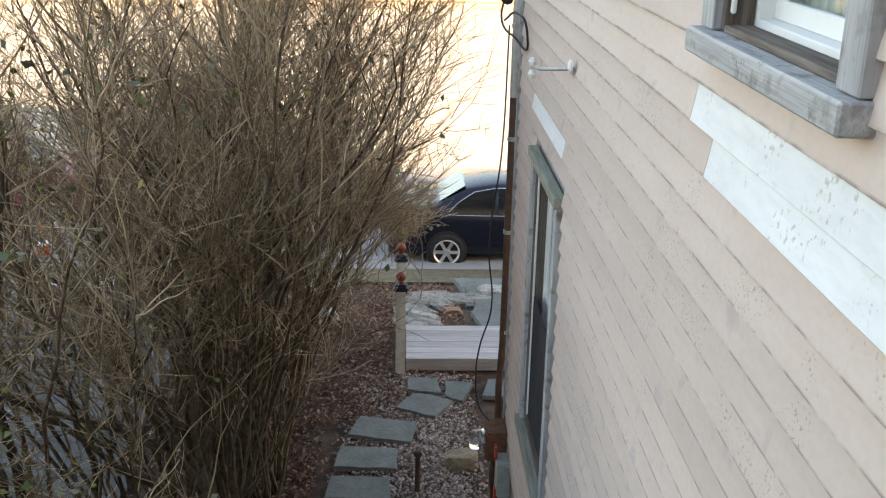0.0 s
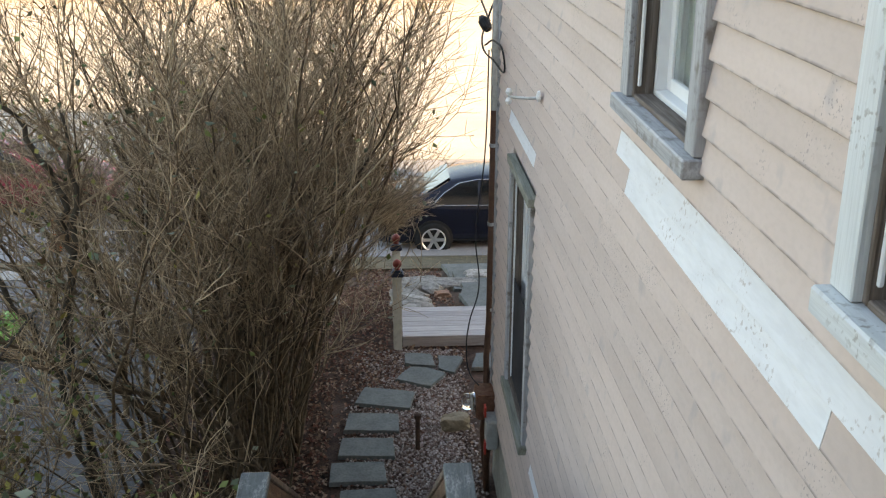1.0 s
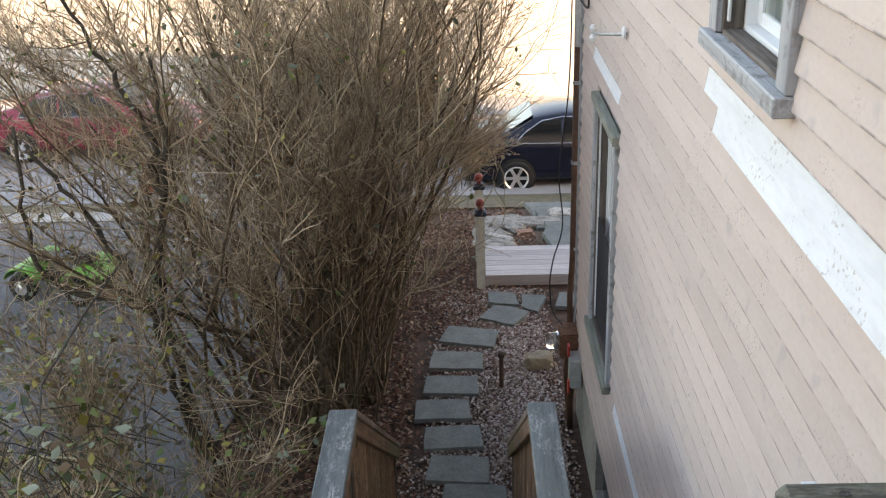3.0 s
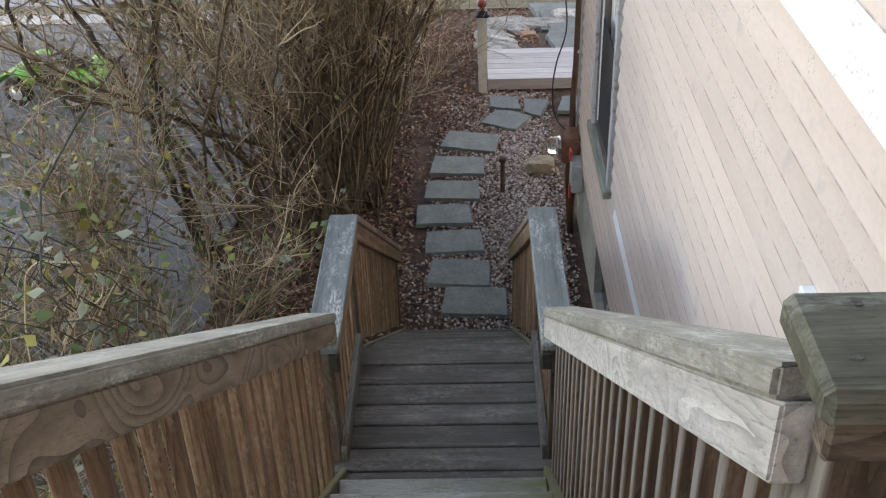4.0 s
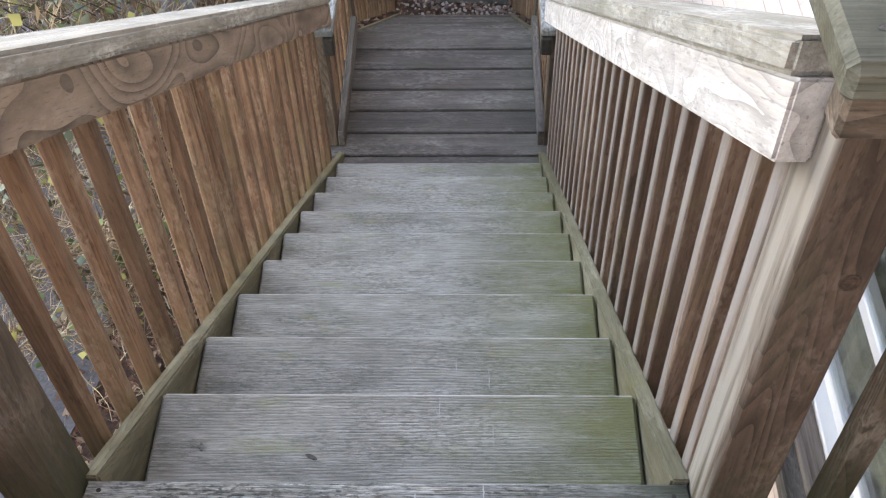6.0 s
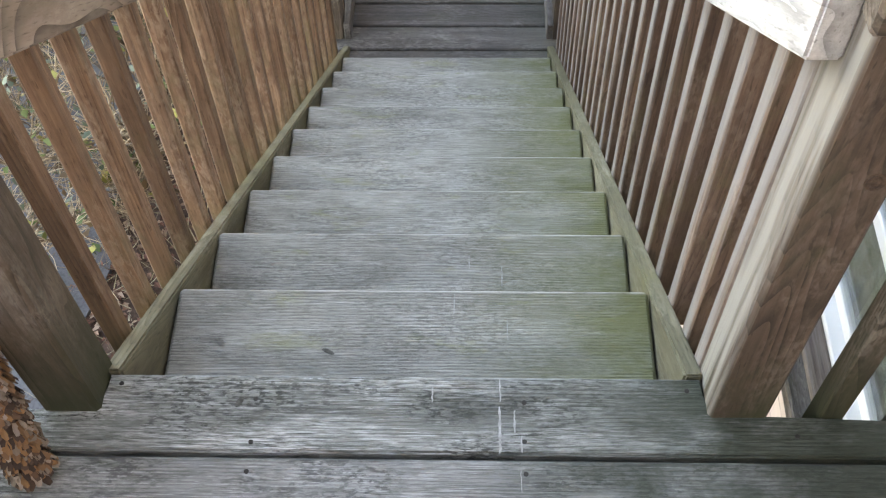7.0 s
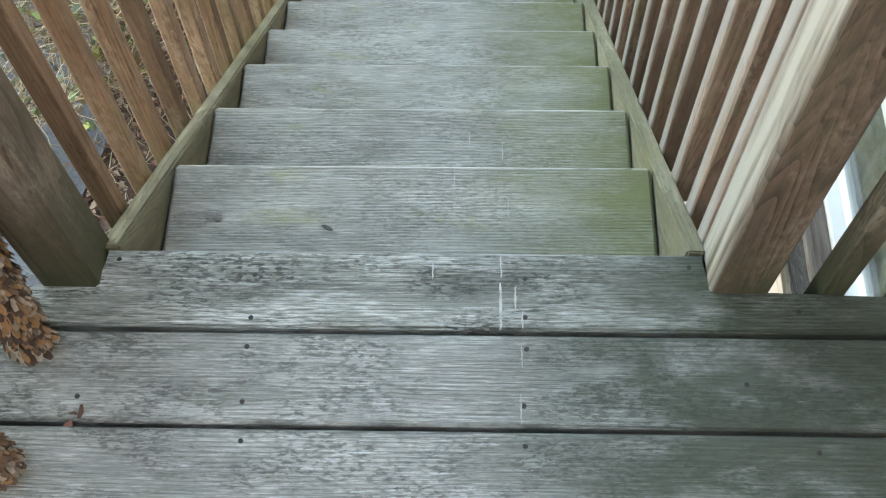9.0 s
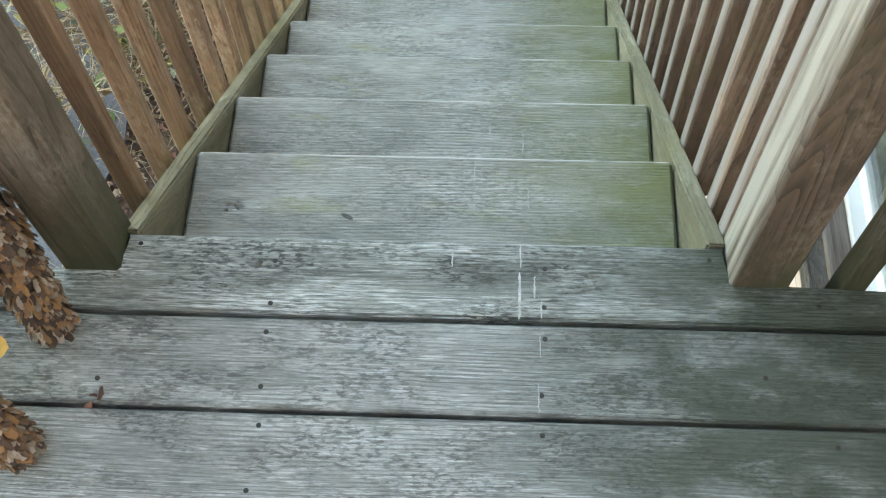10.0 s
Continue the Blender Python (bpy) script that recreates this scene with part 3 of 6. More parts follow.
def sheet(name, mat, x0, x1, y0, y1, lift, label, category, edge=0.0, step=0.5):
    """A thin slab that lies on the ground."""
    bm = bmesh.new()
    nx, ny = max(1, int((x1 - x0) / step)), max(1, int((y1 - y0) / step))
    rows = []
    for j in range(ny + 1):
        y = y0 + (y1 - y0) * j / ny
        line = []
        for i in range(nx + 1):
            x = x0 + (x1 - x0) * i / nx
            if edge and i in (0, nx):
                x += edge * noise.noise(Vector((x, y * 1.3, 3)))
            line.append(bm.verts.new((x, y, ground_z(x, y) + lift)))
        rows.append(line)
    for a, b in zip(rows, rows[1:]):
        for i in range(nx):
            bm.faces.new((a[i], a[i + 1], b[i + 1], b[i]))
    res = bmesh.ops.extrude_face_region(bm, geom=list(bm.faces))
    for v in res["geom"]:
        if isinstance(v, bmesh.types.BMVert):
            v.co.z -= 0.08
    ob = part(name, bm, mat, None, label)
    return tagged(ob, category=category, kind="structure")


sheet("driveway", M_ASPHALT, -9.0, -2.1, -4.0, 14.8, 0.012, "cracked dark asphalt driveway beside the shrubs", "driveway", 0.3)
for i in range(9):
    sheet("pavement", M_CONCRETE, -14.0 + 1.5 * i, -12.52 + 1.5 * i, 14.9, 16.1, 0.02, "worn pale concrete pavement slab by the street", "pavement", step=0.5)
M_ROAD = material("pale_road", (0.22, 0.22, 0.225), (0.31, 0.31, 0.31), (0.6, 0.6, 0.6), 0.9, 0.3, fine=(40, 40, 40), fine_amount=0.35, vary=0, use="world")
sheet("road", M_ROAD, -60, 60, 17.5, 25.0, 0.012, "grey asphalt street beyond the yard", "road", step=2)
sheet("pavement", M_STREET, -60, 60, 25.0, 95.0, 0.02, "pale sunlit paved lot across the street", "pavement", step=8)
sheet("verge", M_GRASS, -14, 12, 15.6, 17.4, 0.015, "strip of dull winter grass by the street", "grass", 0.2)

# ---- deck and stairs ----
deck = empty("deck", "weathered grey wooden deck with green algae stains", "deck")
# the front board, cut back round the two posts
bm = bmesh.new()
outline = [(-1.25, -0.062), (1.05, -0.062), (1.05, -0.008), (0.450, 0.0005), (0.446, 0.064), (-0.455, 0.064), (-0.459, 0.0005), (-1.25, -0.008)]
low = [bm.verts.new((x, y, -0.019)) for x, y in outline]
high = [bm.verts.new((x, y, 0.019)) for x, y in outline]
bm.faces.new(low[::-1])
bm.faces.new(high)
for k in range(len(outline)):
    bm.faces.new((low[k], low[(k + 1) % 8], high[(k + 1) % 8], high[k]))
bmesh.ops.bevel(bm, geom=[e for e in bm.edges if abs(e.verts[0].co.z - e.verts[1].co.z) < 0.01], offset=0.004, segments=2, affect="EDGES")
part("deck_board", bm, M_DECKEDGE, deck, m=Matrix.Translation((0, -0.080, DECK - 0.019)))
for i in range(17):
    board("deck_board", deck, M_DECK, (-0.1, -0.1455 * (i + 1.5) - 0.001, DECK - 0.019), (2.3, 0.1385, 0.038), bevel=0.004)
for x in (-1.15, -0.45, 0.25, 0.93):
    board("joist", deck, M_LANDING, (x, -1.40, DECK - 0.038 - 0.095), (2.44, 0.038, 0.184), (0, 0, 90))
board("rim_joist", deck, M_LANDING, (-0.1, -0.115, DECK - 0.038 - 0.095), (2.3, 0.038, 0.184))
for x in (-1.15, 0.9):
    board("support_post", deck, M_POST, (x, -2.4, DECK / 2 - 0.12), (DECK - 0.24, 0.09, 0.09), (0, 90, 0))
    board("support_post", deck, M_POST, (x, -0.20, DECK / 2 - 0.12), (DECK - 0.24, 0.09, 0.09), (0, 90, 0))

stairs = empty("staircase", "weathered wooden outdoor staircase with a landing and railings", "staircase")
XM, XW = (XL + XR) / 2, XR - XL
for k in range(1, 10):
    board("tread", stairs, M_TREAD, (XM, k * RUN - 0.142, DECK - k * RISE - 0.019), (XW - 0.008, 0.284, 0.038), bevel=0.006)
    board("riser", stairs, M_LANDING, (XM, (k - 1) * RUN - 0.02, DECK - (k - 0.5) * RISE - 0.019), (XW - 0.01, 0.15, 0.019), (90, 0, 0))
board("riser", stairs, M_LANDING, (XM, 9 * RUN - 0.02, DECK - 9.5 * RISE - 0.019), (XW - 0.01, 0.15, 0.019), (90, 0, 0))
LY0 = 10 * RUN - 0.03
for i in range(6):
    board("landing_board", stairs, M_LANDING, (XM, LY0 + 0.073 + 0.1455 * i, LAND - 0.019), (XW + 0.14, 0.1365, 0.038), bevel=0.005)
board("landing_board", stairs, M_LANDING, (XM, LY0 - 0.0725, LAND - 0.019), (XW + 0.14, 0.1365, 0.038), bevel=0.005)
LY1 = LY0 + 0.1455 * 6
for k in range(1, 10):
    board("tread", stairs, M_LANDING, (XM, LY1 + k * RUN - 0.142, LAND - k * RISE - 0.019), (XW - 0.008, 0.284, 0.038), bevel=0.006)
for k in range(1, 11):
    board("riser", stairs, M_LANDING, (XM, LY1 + (k - 1) * RUN - 0.02, LAND - (k - 0.5) * RISE - 0.019), (XW - 0.01, 0.15, 0.019), (90, 0, 0))
for x, s in ((XL, -1), (XR, 1)):
    for y0, z0, n in ((-0.0145, DECK, 10), (LY1 - 0.0145, LAND, 10)):
        y1 = y0 + n * RUN
        top = z0 + 0.0145 * RISE / RUN - 0.003
        plumb_board("stringer", stairs, M_STRINGER, min(x, x + s * 0.030), max(x, x + s * 0.030), y0, y1, top, top - n * RISE, 0.29, 0.0, 0.004)
    board("kick_board", stairs, M_LANDING, (x + s * 0.012, (LY0 + LY1) / 2 + 0.03, LAND + 0.045), (LY1 - LY0 - 0.06, 0.03, 0.088), (0, 0, 90))
    board("landing_beam", stairs, M_LANDING, (x + s * 0.03, (LY0 + LY1) / 2, LAND - 0.13), (LY1 - LY0 - 0.02, 0.038, 0.184), (0, 0, 90))


def railing(name, side, label):
    """One side's railing: newel posts, sloping caps and rail boards, balusters."""
    inner = -0.43 if side < 0 else 0.405
    rail = empty(name, label, "railing", group="stair railings")
    cap_mat, board_mat = (M_CAP, M_RAIL) if side < 0 else (M_CAP, M_RAILGREY)
    xc = inner + side * 0.07
    xb = inner + side * 0.026            # rail board
    xs_ = inner + side * 0.064           # balusters
    slope = 0.7126 if side < 0 else 0.723
    # upper flight
    top = DECK + (0.79 if side < 0 else 0.832)
    y0, y1 = (0.012, 2.66) if side < 0 else (-0.030, 2.60)
    n = Vector((0, slope, 1)).normalized()
    k = math.sqrt(1 + slope * slope)
    xo = inner + side * 0.14
    plumb_board("cap_rail", rail, cap_mat, inner, xo, y0, y1, top - slope * y0, top - slope * y1, 0.038 * k, 0.0, 0.007)
    plumb_board("rail_board", rail, board_mat, xb - 0.019, xb + 0.019, y0 - 0.012, y1, top - slope * (y0 - 0.012), top - slope * y1, 0.086 * k, 0.0385 * k, 0.004)
    y = 0.11 if side < 0 else 0.112
    while y < 2.5:
        zt, zb = top - slope * y - 0.055, DECK - 0.7356 * y - 0.06
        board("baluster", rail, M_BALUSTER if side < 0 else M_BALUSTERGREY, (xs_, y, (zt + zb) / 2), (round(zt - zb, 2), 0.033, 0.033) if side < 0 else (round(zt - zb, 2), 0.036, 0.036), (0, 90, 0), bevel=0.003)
        y += 0.117 if side < 0 else 0.112
    if side > 0:
        zt, zb = top - slope * 0.029 - 0.055, DECK - 0.08
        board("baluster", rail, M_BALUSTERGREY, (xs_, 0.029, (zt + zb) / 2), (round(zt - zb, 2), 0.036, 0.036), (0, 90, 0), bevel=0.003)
    # landing
    zc = 2.56
    y0, y1 = (2.60, 3.64) if side < 0 else (2.60, 3.68)
    board("cap_rail", rail, M_CAPPAINT, (xc, (y0 + y1) / 2, zc - 0.019), (y1 - y0, 0.14, 0.038), (0, 0, 90), "peeling grey-painted cap", bevel=0.006)
    board("rail_board", rail, M_BALUSTER, (xb, (y0 + y1) / 2, zc - 0.084), (y1 - y0 - 0.02, 0.038, 0.089), (0, 0, 90), bevel=0.005)
    for y in (2.66, 3.58):
        board("newel_post", rail, M_POST, (xs_ + side * 0.02, y, zc - 0.04 - 0.55), (1.1, 0.089, 0.089), (0, 90, 0), bevel=0.004)
    board("rail_block", rail, M_BLACKISH, (xb - side * 0.004, 2.612, zc - 0.082), (0.05, 0.045, 0.085), (0, 0, 90), "dark-stained end block under the cap", bevel=0.005)
    for i in range(7):
        board("baluster", rail, M_BALUSTER, (xs_, 2.77 + 0.112 * i, zc - 0.04 - 0.36), (0.72, 0.036, 0.036), (0, 90, 0), bevel=0.003)
    # lower flight
    y0, y1 = 3.645, 6.22
    slope = RISE / RUN
    top2 = zc + slope * 3.64
    a, b = Vector((xc, y0, top2 - slope * y0)), Vector((xc, y1, top2 - slope * y1))
    bar("cap_rail", rail, M_RAIL, a - n * 0.019, b - n * 0.019, 0.14, 0.038, bevel=0.006)
    a, b = Vector((xb, y0, top2 - slope * y0)), Vector((xb, y1, top2 - slope * y1))
    bar("rail_board", rail, M_BALUSTER, a - n * 0.084, b - n * 0.084, 0.038, 0.089, bevel=0.005)
    y = 3.70
    while y < 6.1:
        zt = top2 - slope * y - 0.055
        zb = max(0.02, zt - 0.72)
        board("baluster", rail, M_BALUSTER, (xs_, y, (zt + zb) / 2), (zt - zb, 0.036, 0.036), (0, 90, 0), bevel=0.003)
        y += 0.112
    board("newel_post", rail, M_POST, (xs_ + side * 0.02, 6.12, 0.30), (0.60, 0.089, 0.089), (0, 90, 0), bevel=0.004)
    return rail


railing("stair_railing", -1, "brown wooden railing on the shrub side")
railing("stair_railing", 1, "greyed wooden railing on the house side")


def deck_rail(x0, x1, post_x, label):
    """The deck's front railing on one side of the stair opening."""
    r = empty("deck_railing", label, "railing", group="deck railings")
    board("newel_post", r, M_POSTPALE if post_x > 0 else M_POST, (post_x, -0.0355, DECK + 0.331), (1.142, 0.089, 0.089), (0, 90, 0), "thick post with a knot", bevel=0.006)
    xm, L = (x0 + x1) / 2, abs(x1 - x0)
    board("cap_rail", r, M_CAPMOSS, (xm, -0.1035, DECK + 0.921), (L, 0.14, 0.038), bevel=0.008)
    board("rail_board", r, M_POST, (xm, -0.10, DECK + 0.856), (L - 0.06, 0.038, 0.089), bevel=0.005)
    s = 1 if x1 > x0 else -1
    x = post_x + s * 0.1375
    while abs(x - post_x) < abs(x1 - post_x):
        board("baluster", r, M_POST, (x, -0.060, DECK + 0.32), (1.0, 0.038, 0.038), (0, 90, 0), bevel=0.003)
        x += s * 0.125
    return r


deck_rail(0.396, 1.06, 0.4945, "mossy green-grey capped deck railing by the house")
deck_rail(-0.42, -1.24, -0.5025, "weathered deck railing by the shrubs")

# ---- house ----
house = empty("house", "pink-beige clapboard house with worn grey trim", "house")
EXPOSE = 0.1148
ROW0 = 4.089 - 29 * EXPOSE
BACK = -9.0
# width out of view, stretched until the house's shadow covers the parked cars
HOUSE_X = 22.5
EAVE = 8.2
# openings in the wall: y0, y1, z0, z1
WIN_A = (2.32, 3.135, 4.478, 6.05)
WIN_B = (0.17, 1.085, 4.478, 6.05)
WIN_C = (5.635, 6.58, 1.53, 3.27)
WIN_D = (0.30, 1.56, 2.42, 3.41)
BASE = (4.6, 6.3, 0.12, 0.62)
OPENINGS = (WIN_A, WIN_B, WIN_C, WIN_D)
bm = bmesh.new()
cuts_y = sorted({BACK, CORNER, *(v for o in (*OPENINGS, BASE) for v in o[:2])})
cuts_z = sorted({-0.3, ROW0, EAVE, *(v for o in (*OPENINGS, BASE) for v in o[2:])})
for ya, yb in zip(cuts_y, cuts_y[1:]):
    for za, zb in zip(cuts_z, cuts_z[1:]):
        yc, zc = (ya + yb) / 2, (za + zb) / 2
        if any(o[0] < yc < o[1] and o[2] < zc < o[3] for o in (*OPENINGS, BASE)):
            continue
        box(bm, WALL + 0.02, WALL + 0.17, ya, yb, za, zb)
bmesh.ops.remove_doubles(bm, verts=bm.verts, dist=0.0005)
wall_w = part("wall", bm, M_FOUND, house, "wall sheathing and grey foundation")
# unseen outer walls, added to close the house and block the low sun
bm = bmesh.new()
box(bm, WALL + 0.17, HOUSE_X, CORNER - 0.15, CORNER - 0.002, -2.0, EAVE)
box(bm, WALL + 0.17, HOUSE_X, BACK, BACK + 0.15, -0.3, EAVE)
box(bm, HOUSE_X - 0.15, HOUSE_X, BACK + 0.15, CORNER - 0.15, -0.3, EAVE)
part("wall", bm, M_CLAP, house)
bm = bmesh.new()
box(bm, WALL + 0.17, HOUSE_X, BACK, CORNER, EAVE - 0.15, EAVE)
box(bm, WALL + 0.17, HOUSE_X - 0.15, BACK + 0.15, CORNER - 0.15, 4.0, 4.15)
part("floor_slab", bm, M_DARKGAP, house)
# unseen wing behind the deck, added to shade the boards and post fronts
bm = bmesh.new()
box(bm, -3.2, WALL + 0.02, -3.0, -2.8, -0.3, EAVE)
box(bm, -3.2, -3.0, BACK, -3.0, -0.3, EAVE)
part("wall", bm, M_CLAP, house)
bm = bmesh.new()
ridge = (WALL + HOUSE_X) / 2
v = [bm.verts.new(p) for p in ((WALL - 0.4, BACK - 0.3, EAVE), (WALL - 0.4, CORNER + 0.4, EAVE), (ridge, CORNER + 0.4, EAVE + 3.0), (ridge, BACK - 0.3, EAVE + 3.0),
                               (HOUSE_X + 0.4, CORNER + 0.4, EAVE), (HOUSE_X + 0.4, BACK - 0.3, EAVE))]
for q in ((0, 1, 2, 3), (3, 2, 4, 5), (0, 3, 5), (1, 4, 2), (0, 5, 4, 1)):
    bm.faces.new([v[i] for i in q])
part("roof", bm, M_ASPHALT, house, "dark shingled roof")


def window(name, o, sill_mat, head, opened, label, trim=M_TRIM, cw=0.105, ledge=0.07, veil=M_CURTAIN):
    """A window in the west wall: casing, sill, vinyl frame, two sashes with panes, a curtain."""
    y0, y1, z0, z1 = o
    w = empty(name, label, "window", "structure")
    x = WALL - 0.012
    for yc, s in ((y0, -1), (y1, 1)):
        board("casing", w, trim, (x, yc + s * cw / 2, (z0 + z1) / 2), (z1 - z0, cw, 0.045), (0, 90, 0), bevel=0.004)
    board("head_casing", w, trim if not head else M_TRIMGREEN, (x - 0.01, (y0 + y1) / 2, z1 + (0.055 if not head else 0.03)), (y1 - y0 + 2 * cw + 0.06, 0.06, 0.11 if not head else 0.06), (0, 0, 90))
    board("sill", w, sill_mat, (WALL - ledge + 0.08, (y0 + y1) / 2, z0 - 0.035), (y1 - y0 + 2 * cw + 0.02, 0.16, 0.065), (0, 0, 90), bevel=0.006)
    # old wooden jambs outside, vinyl ones behind them
    for yc, s in ((y0, 1), (y1, -1)):
        board("jamb", w, M_OLDWOOD, (WALL + 0.028, yc + s * 0.011, (z0 + z1) / 2), (z1 - z0, 0.022, 0.078), (0, 90, 0))
        board("bead", w, M_VINYL, (WALL + 0.008, yc + s * 0.029, (z0 + z1) / 2 + 0.02), (z1 - z0 - 0.05, 0.012, 0.014), (0, 90, 0), "narrow white bead")
        board("vinyl_jamb", w, M_VINYL, (WALL + 0.118, yc + s * 0.018, (z0 + z1) / 2), (z1 - z0, 0.036, 0.10), (0, 90, 0))
    board("sub_sill", w, M_OLDWOOD, (WALL + 0.028, (y0 + y1) / 2, z0 + 0.007), (y1 - y0 - 0.046, 0.076, 0.020), (0, 0, 90), "bare brown inner sill")
    board("stool", w, M_VINYL, (WALL + 0.116, (y0 + y1) / 2, z0 + 0.014), (y1 - y0 - 0.074, 0.098, 0.040), (0, 0, 90))
    zm = (z0 + z1) / 2
    for za, zb, xo in ((z0 + 0.035, zm + 0.02, 0.05), (zm - 0.02, z1 - 0.01, 0.02)):
        ya, yb = y0 + 0.037, y1 - 0.037
        fw = 0.05
        xx = WALL + 0.075 + xo
        for yc in (ya + fw / 2, yb - fw / 2):
            board("stile", w, M_VINYL, (xx, yc, (za + zb) / 2), (zb - za, fw, 0.03), (0, 90, 0))
        for zc in (za + fw / 2, zb - fw / 2):
            board("sash_rail", w, M_VINYL, (xx + 0.001, (ya + yb) / 2, zc), (yb - ya - 2 * fw, 0.03, fw), (0, 0, 90))
        p = board("pane", w, M_GLASS, (xx, (ya + yb) / 2, (za + zb) / 2), (yb - ya - 2 * fw, 0.006, zb - za - 2 * fw), (0, 0, 90), bevel=0)
        p.visible_shadow = False
    # curtain in folds
    bm = bmesh.new()
    prev = None
    for i in range(41):
        yy = y0 + (y1 - y0) * i / 40
        xx = WALL + 0.172 + 0.012 * math.sin(i * 1.3) + 0.006 * math.sin(i * 3.1)
        pair = (bm.verts.new((xx, yy, z0 - 0.02)), bm.verts.new((xx, yy, z1 + 0.05)))
        if prev:
            bm.faces.new((prev[0], pair[0], pair[1], prev[1]))
        prev = pair
    if opened:
        part("curtain", bm, veil, w, "drawn curtain")
    else:
        part("blind", bm, M_DARKGAP, w, "dark drawn blind")
        board("screen", w, M_DARKGAP, (WALL + 0.012, (y0 + y1) / 2, z0 + 0.03 + (zm - z0) / 2), (y1 - y0 - 0.10, 0.006, zm - z0 - 0.05), (0, 0, 90), "dark insect screen", bevel=0)
    return w


window("window_1", WIN_A, M_TRIM, False, True, "upper window with peeling grey casing and white sash")
window("window_2", WIN_B, M_TRIMPALE, False, True, "upper window with worn casing and white storm frame", M_TRIMPALE)
window("window_3", WIN_C, M_TRIMGREEN, True, False, "tall lower window with mossy sill and dark screen", M_TRIM, 0.075, 0.06)
window("window_4", WIN_D, M_LANDING, False, True, "lower window with white frame under the deck", M_VINYL, 0.07, veil=M_TRIMGREEN)

# ---- porch ----
PY0, PY1, PX0, PX1 = 10.50, 11.38, 0.345, 4.2
PZ = 0.13
porch = empty("porch", "low grey-painted wooden front porch", "porch")
n = 6
pw = (PY1 - PY0) / n
for i in range(n):
    board("porch_board", porch, M_PORCH, ((PX0 + PX1) / 2, PY0 + pw * (i + 0.5), PZ - 0.014), (PX1 - PX0, pw - 0.005, 0.028), bevel=0.003)
board("fascia", porch, M_PORCH, ((PX0 + PX1) / 2, PY0 + 0.02, PZ - 0.085), (PX1 - PX0, 0.11, 0.025), (90, 0, 0))
# near-black block standing in for the shade beneath the porch boards
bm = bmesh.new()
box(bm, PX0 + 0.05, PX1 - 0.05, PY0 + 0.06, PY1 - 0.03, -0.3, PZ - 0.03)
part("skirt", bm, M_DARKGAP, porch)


def porch_post(x, y, base, top):
    p = empty("porch_post", "cream-painted square post with navy collar and red ball finial", "post", group="porch posts", at=(x, y, base))
    bm = bmesh.new()
    box(bm, x - 0.05, x + 0.05, y - 0.05, y + 0.05, base, top)
    bmesh.ops.bevel(bm, geom=list(bm.edges), offset=0.008, segments=2, affect="EDGES")
    o = part("shaft", bm, M_PORCHPOST, None)
    bm = bmesh.new()
    box(bm, x - 0.072, x + 0.072, y - 0.072, y + 0.072, top, top + 0.045)
    box(bm, x - 0.058, x + 0.058, y - 0.058, y + 0.058, top + 0.045, top + 0.075)
    bmesh.ops.bevel(bm, geom=list(bm.edges), offset=0.01, segments=2, affect="EDGES")
    c = part("collar", bm, M_NAVY, None, "navy collar")
    bm = bmesh.new()
    prof = [(0.045, 0), (0.05, 0.015), (0.035, 0.03)] + [(0.075 * math.sin(a), 0.10 - 0.075 * math.cos(a)) for a in [0.5 + 0.3 * i for i in range(9)]] + [(0.004, 0.176)]
    lathe(bm, prof, 18, Matrix.Translation((x, y, top + 0.075)) @ Matrix.Scale(0.70, 4))
    b = part("finial", bm, M_REDBALL, None, "brick-red ball finial", smooth=True)
    for k in (o, c, b):
        k.parent = p
        k.matrix_parent_inverse = Matrix.Translation((-x, -y, -base))
    return p


porch_post(0.285, 10.44, 0.0, 0.92)
porch_post(0.285, 11.24, 0.0, 0.95)

# ---- shrubs ----
M_LEAF = material("shrub_leaf", (0.05, 0.075, 0.02), (0.16, 0.15, 0.035), (7, 7, 7), 0.6, 0.0, vary=0.1)


def island_tones(mat, tones):
    """Gives every loose piece of a joined mesh one of several tones."""
    t = mat.node_tree
    n, l = t.nodes, t.links
    geo = n.new("ShaderNodeNewGeometry")
    ramp = n.new("ShaderNodeValToRGB")
    ramp.color_ramp.interpolation = "CONSTANT"
    els = ramp.color_ramp.elements
    while len(els) < len(tones):
        els.new(1.0)
    for i, c in enumerate(tones):
        els[i].position, els[i].color = i / len(tones), (*c, 1)
    l.new(geo.outputs["Random Per Island"], ramp.inputs["Fac"])
    l.new(ramp.outputs["Color"], n["Principled BSDF"].inputs["Base Color"])


island_tones(M_LEAF, [(0.07, 0.105, 0.03), (0.13, 0.16, 0.045), (0.26, 0.23, 0.06), (0.08, 0.10, 0.06), (0.14, 0.09, 0.045), (0.20, 0.22, 0.15)])
island_tones(M_TWIG, [(0.29, 0.210, 0.134), (0.43, 0.322, 0.21), (0.165, 0.115, 0.076), (0.52, 0.41, 0.28), (0.22, 0.166, 0.110)])


def wand(start, direction, length, n, sway, lift, drift=Vector((0, 0, 0))):
    """Points along a shoot that bends upward and sways."""
    pts, d, p = [start.copy()], direction.normalized(), start.copy()
    for _ in range(n):
        d = (d + Vector((random.gauss(0, sway), random.gauss(0, sway), lift + random.gauss(0, sway * 0.5))) + drift).normalized()
        p = p + d * (length / n)
        pts.append(p.copy())
    return pts


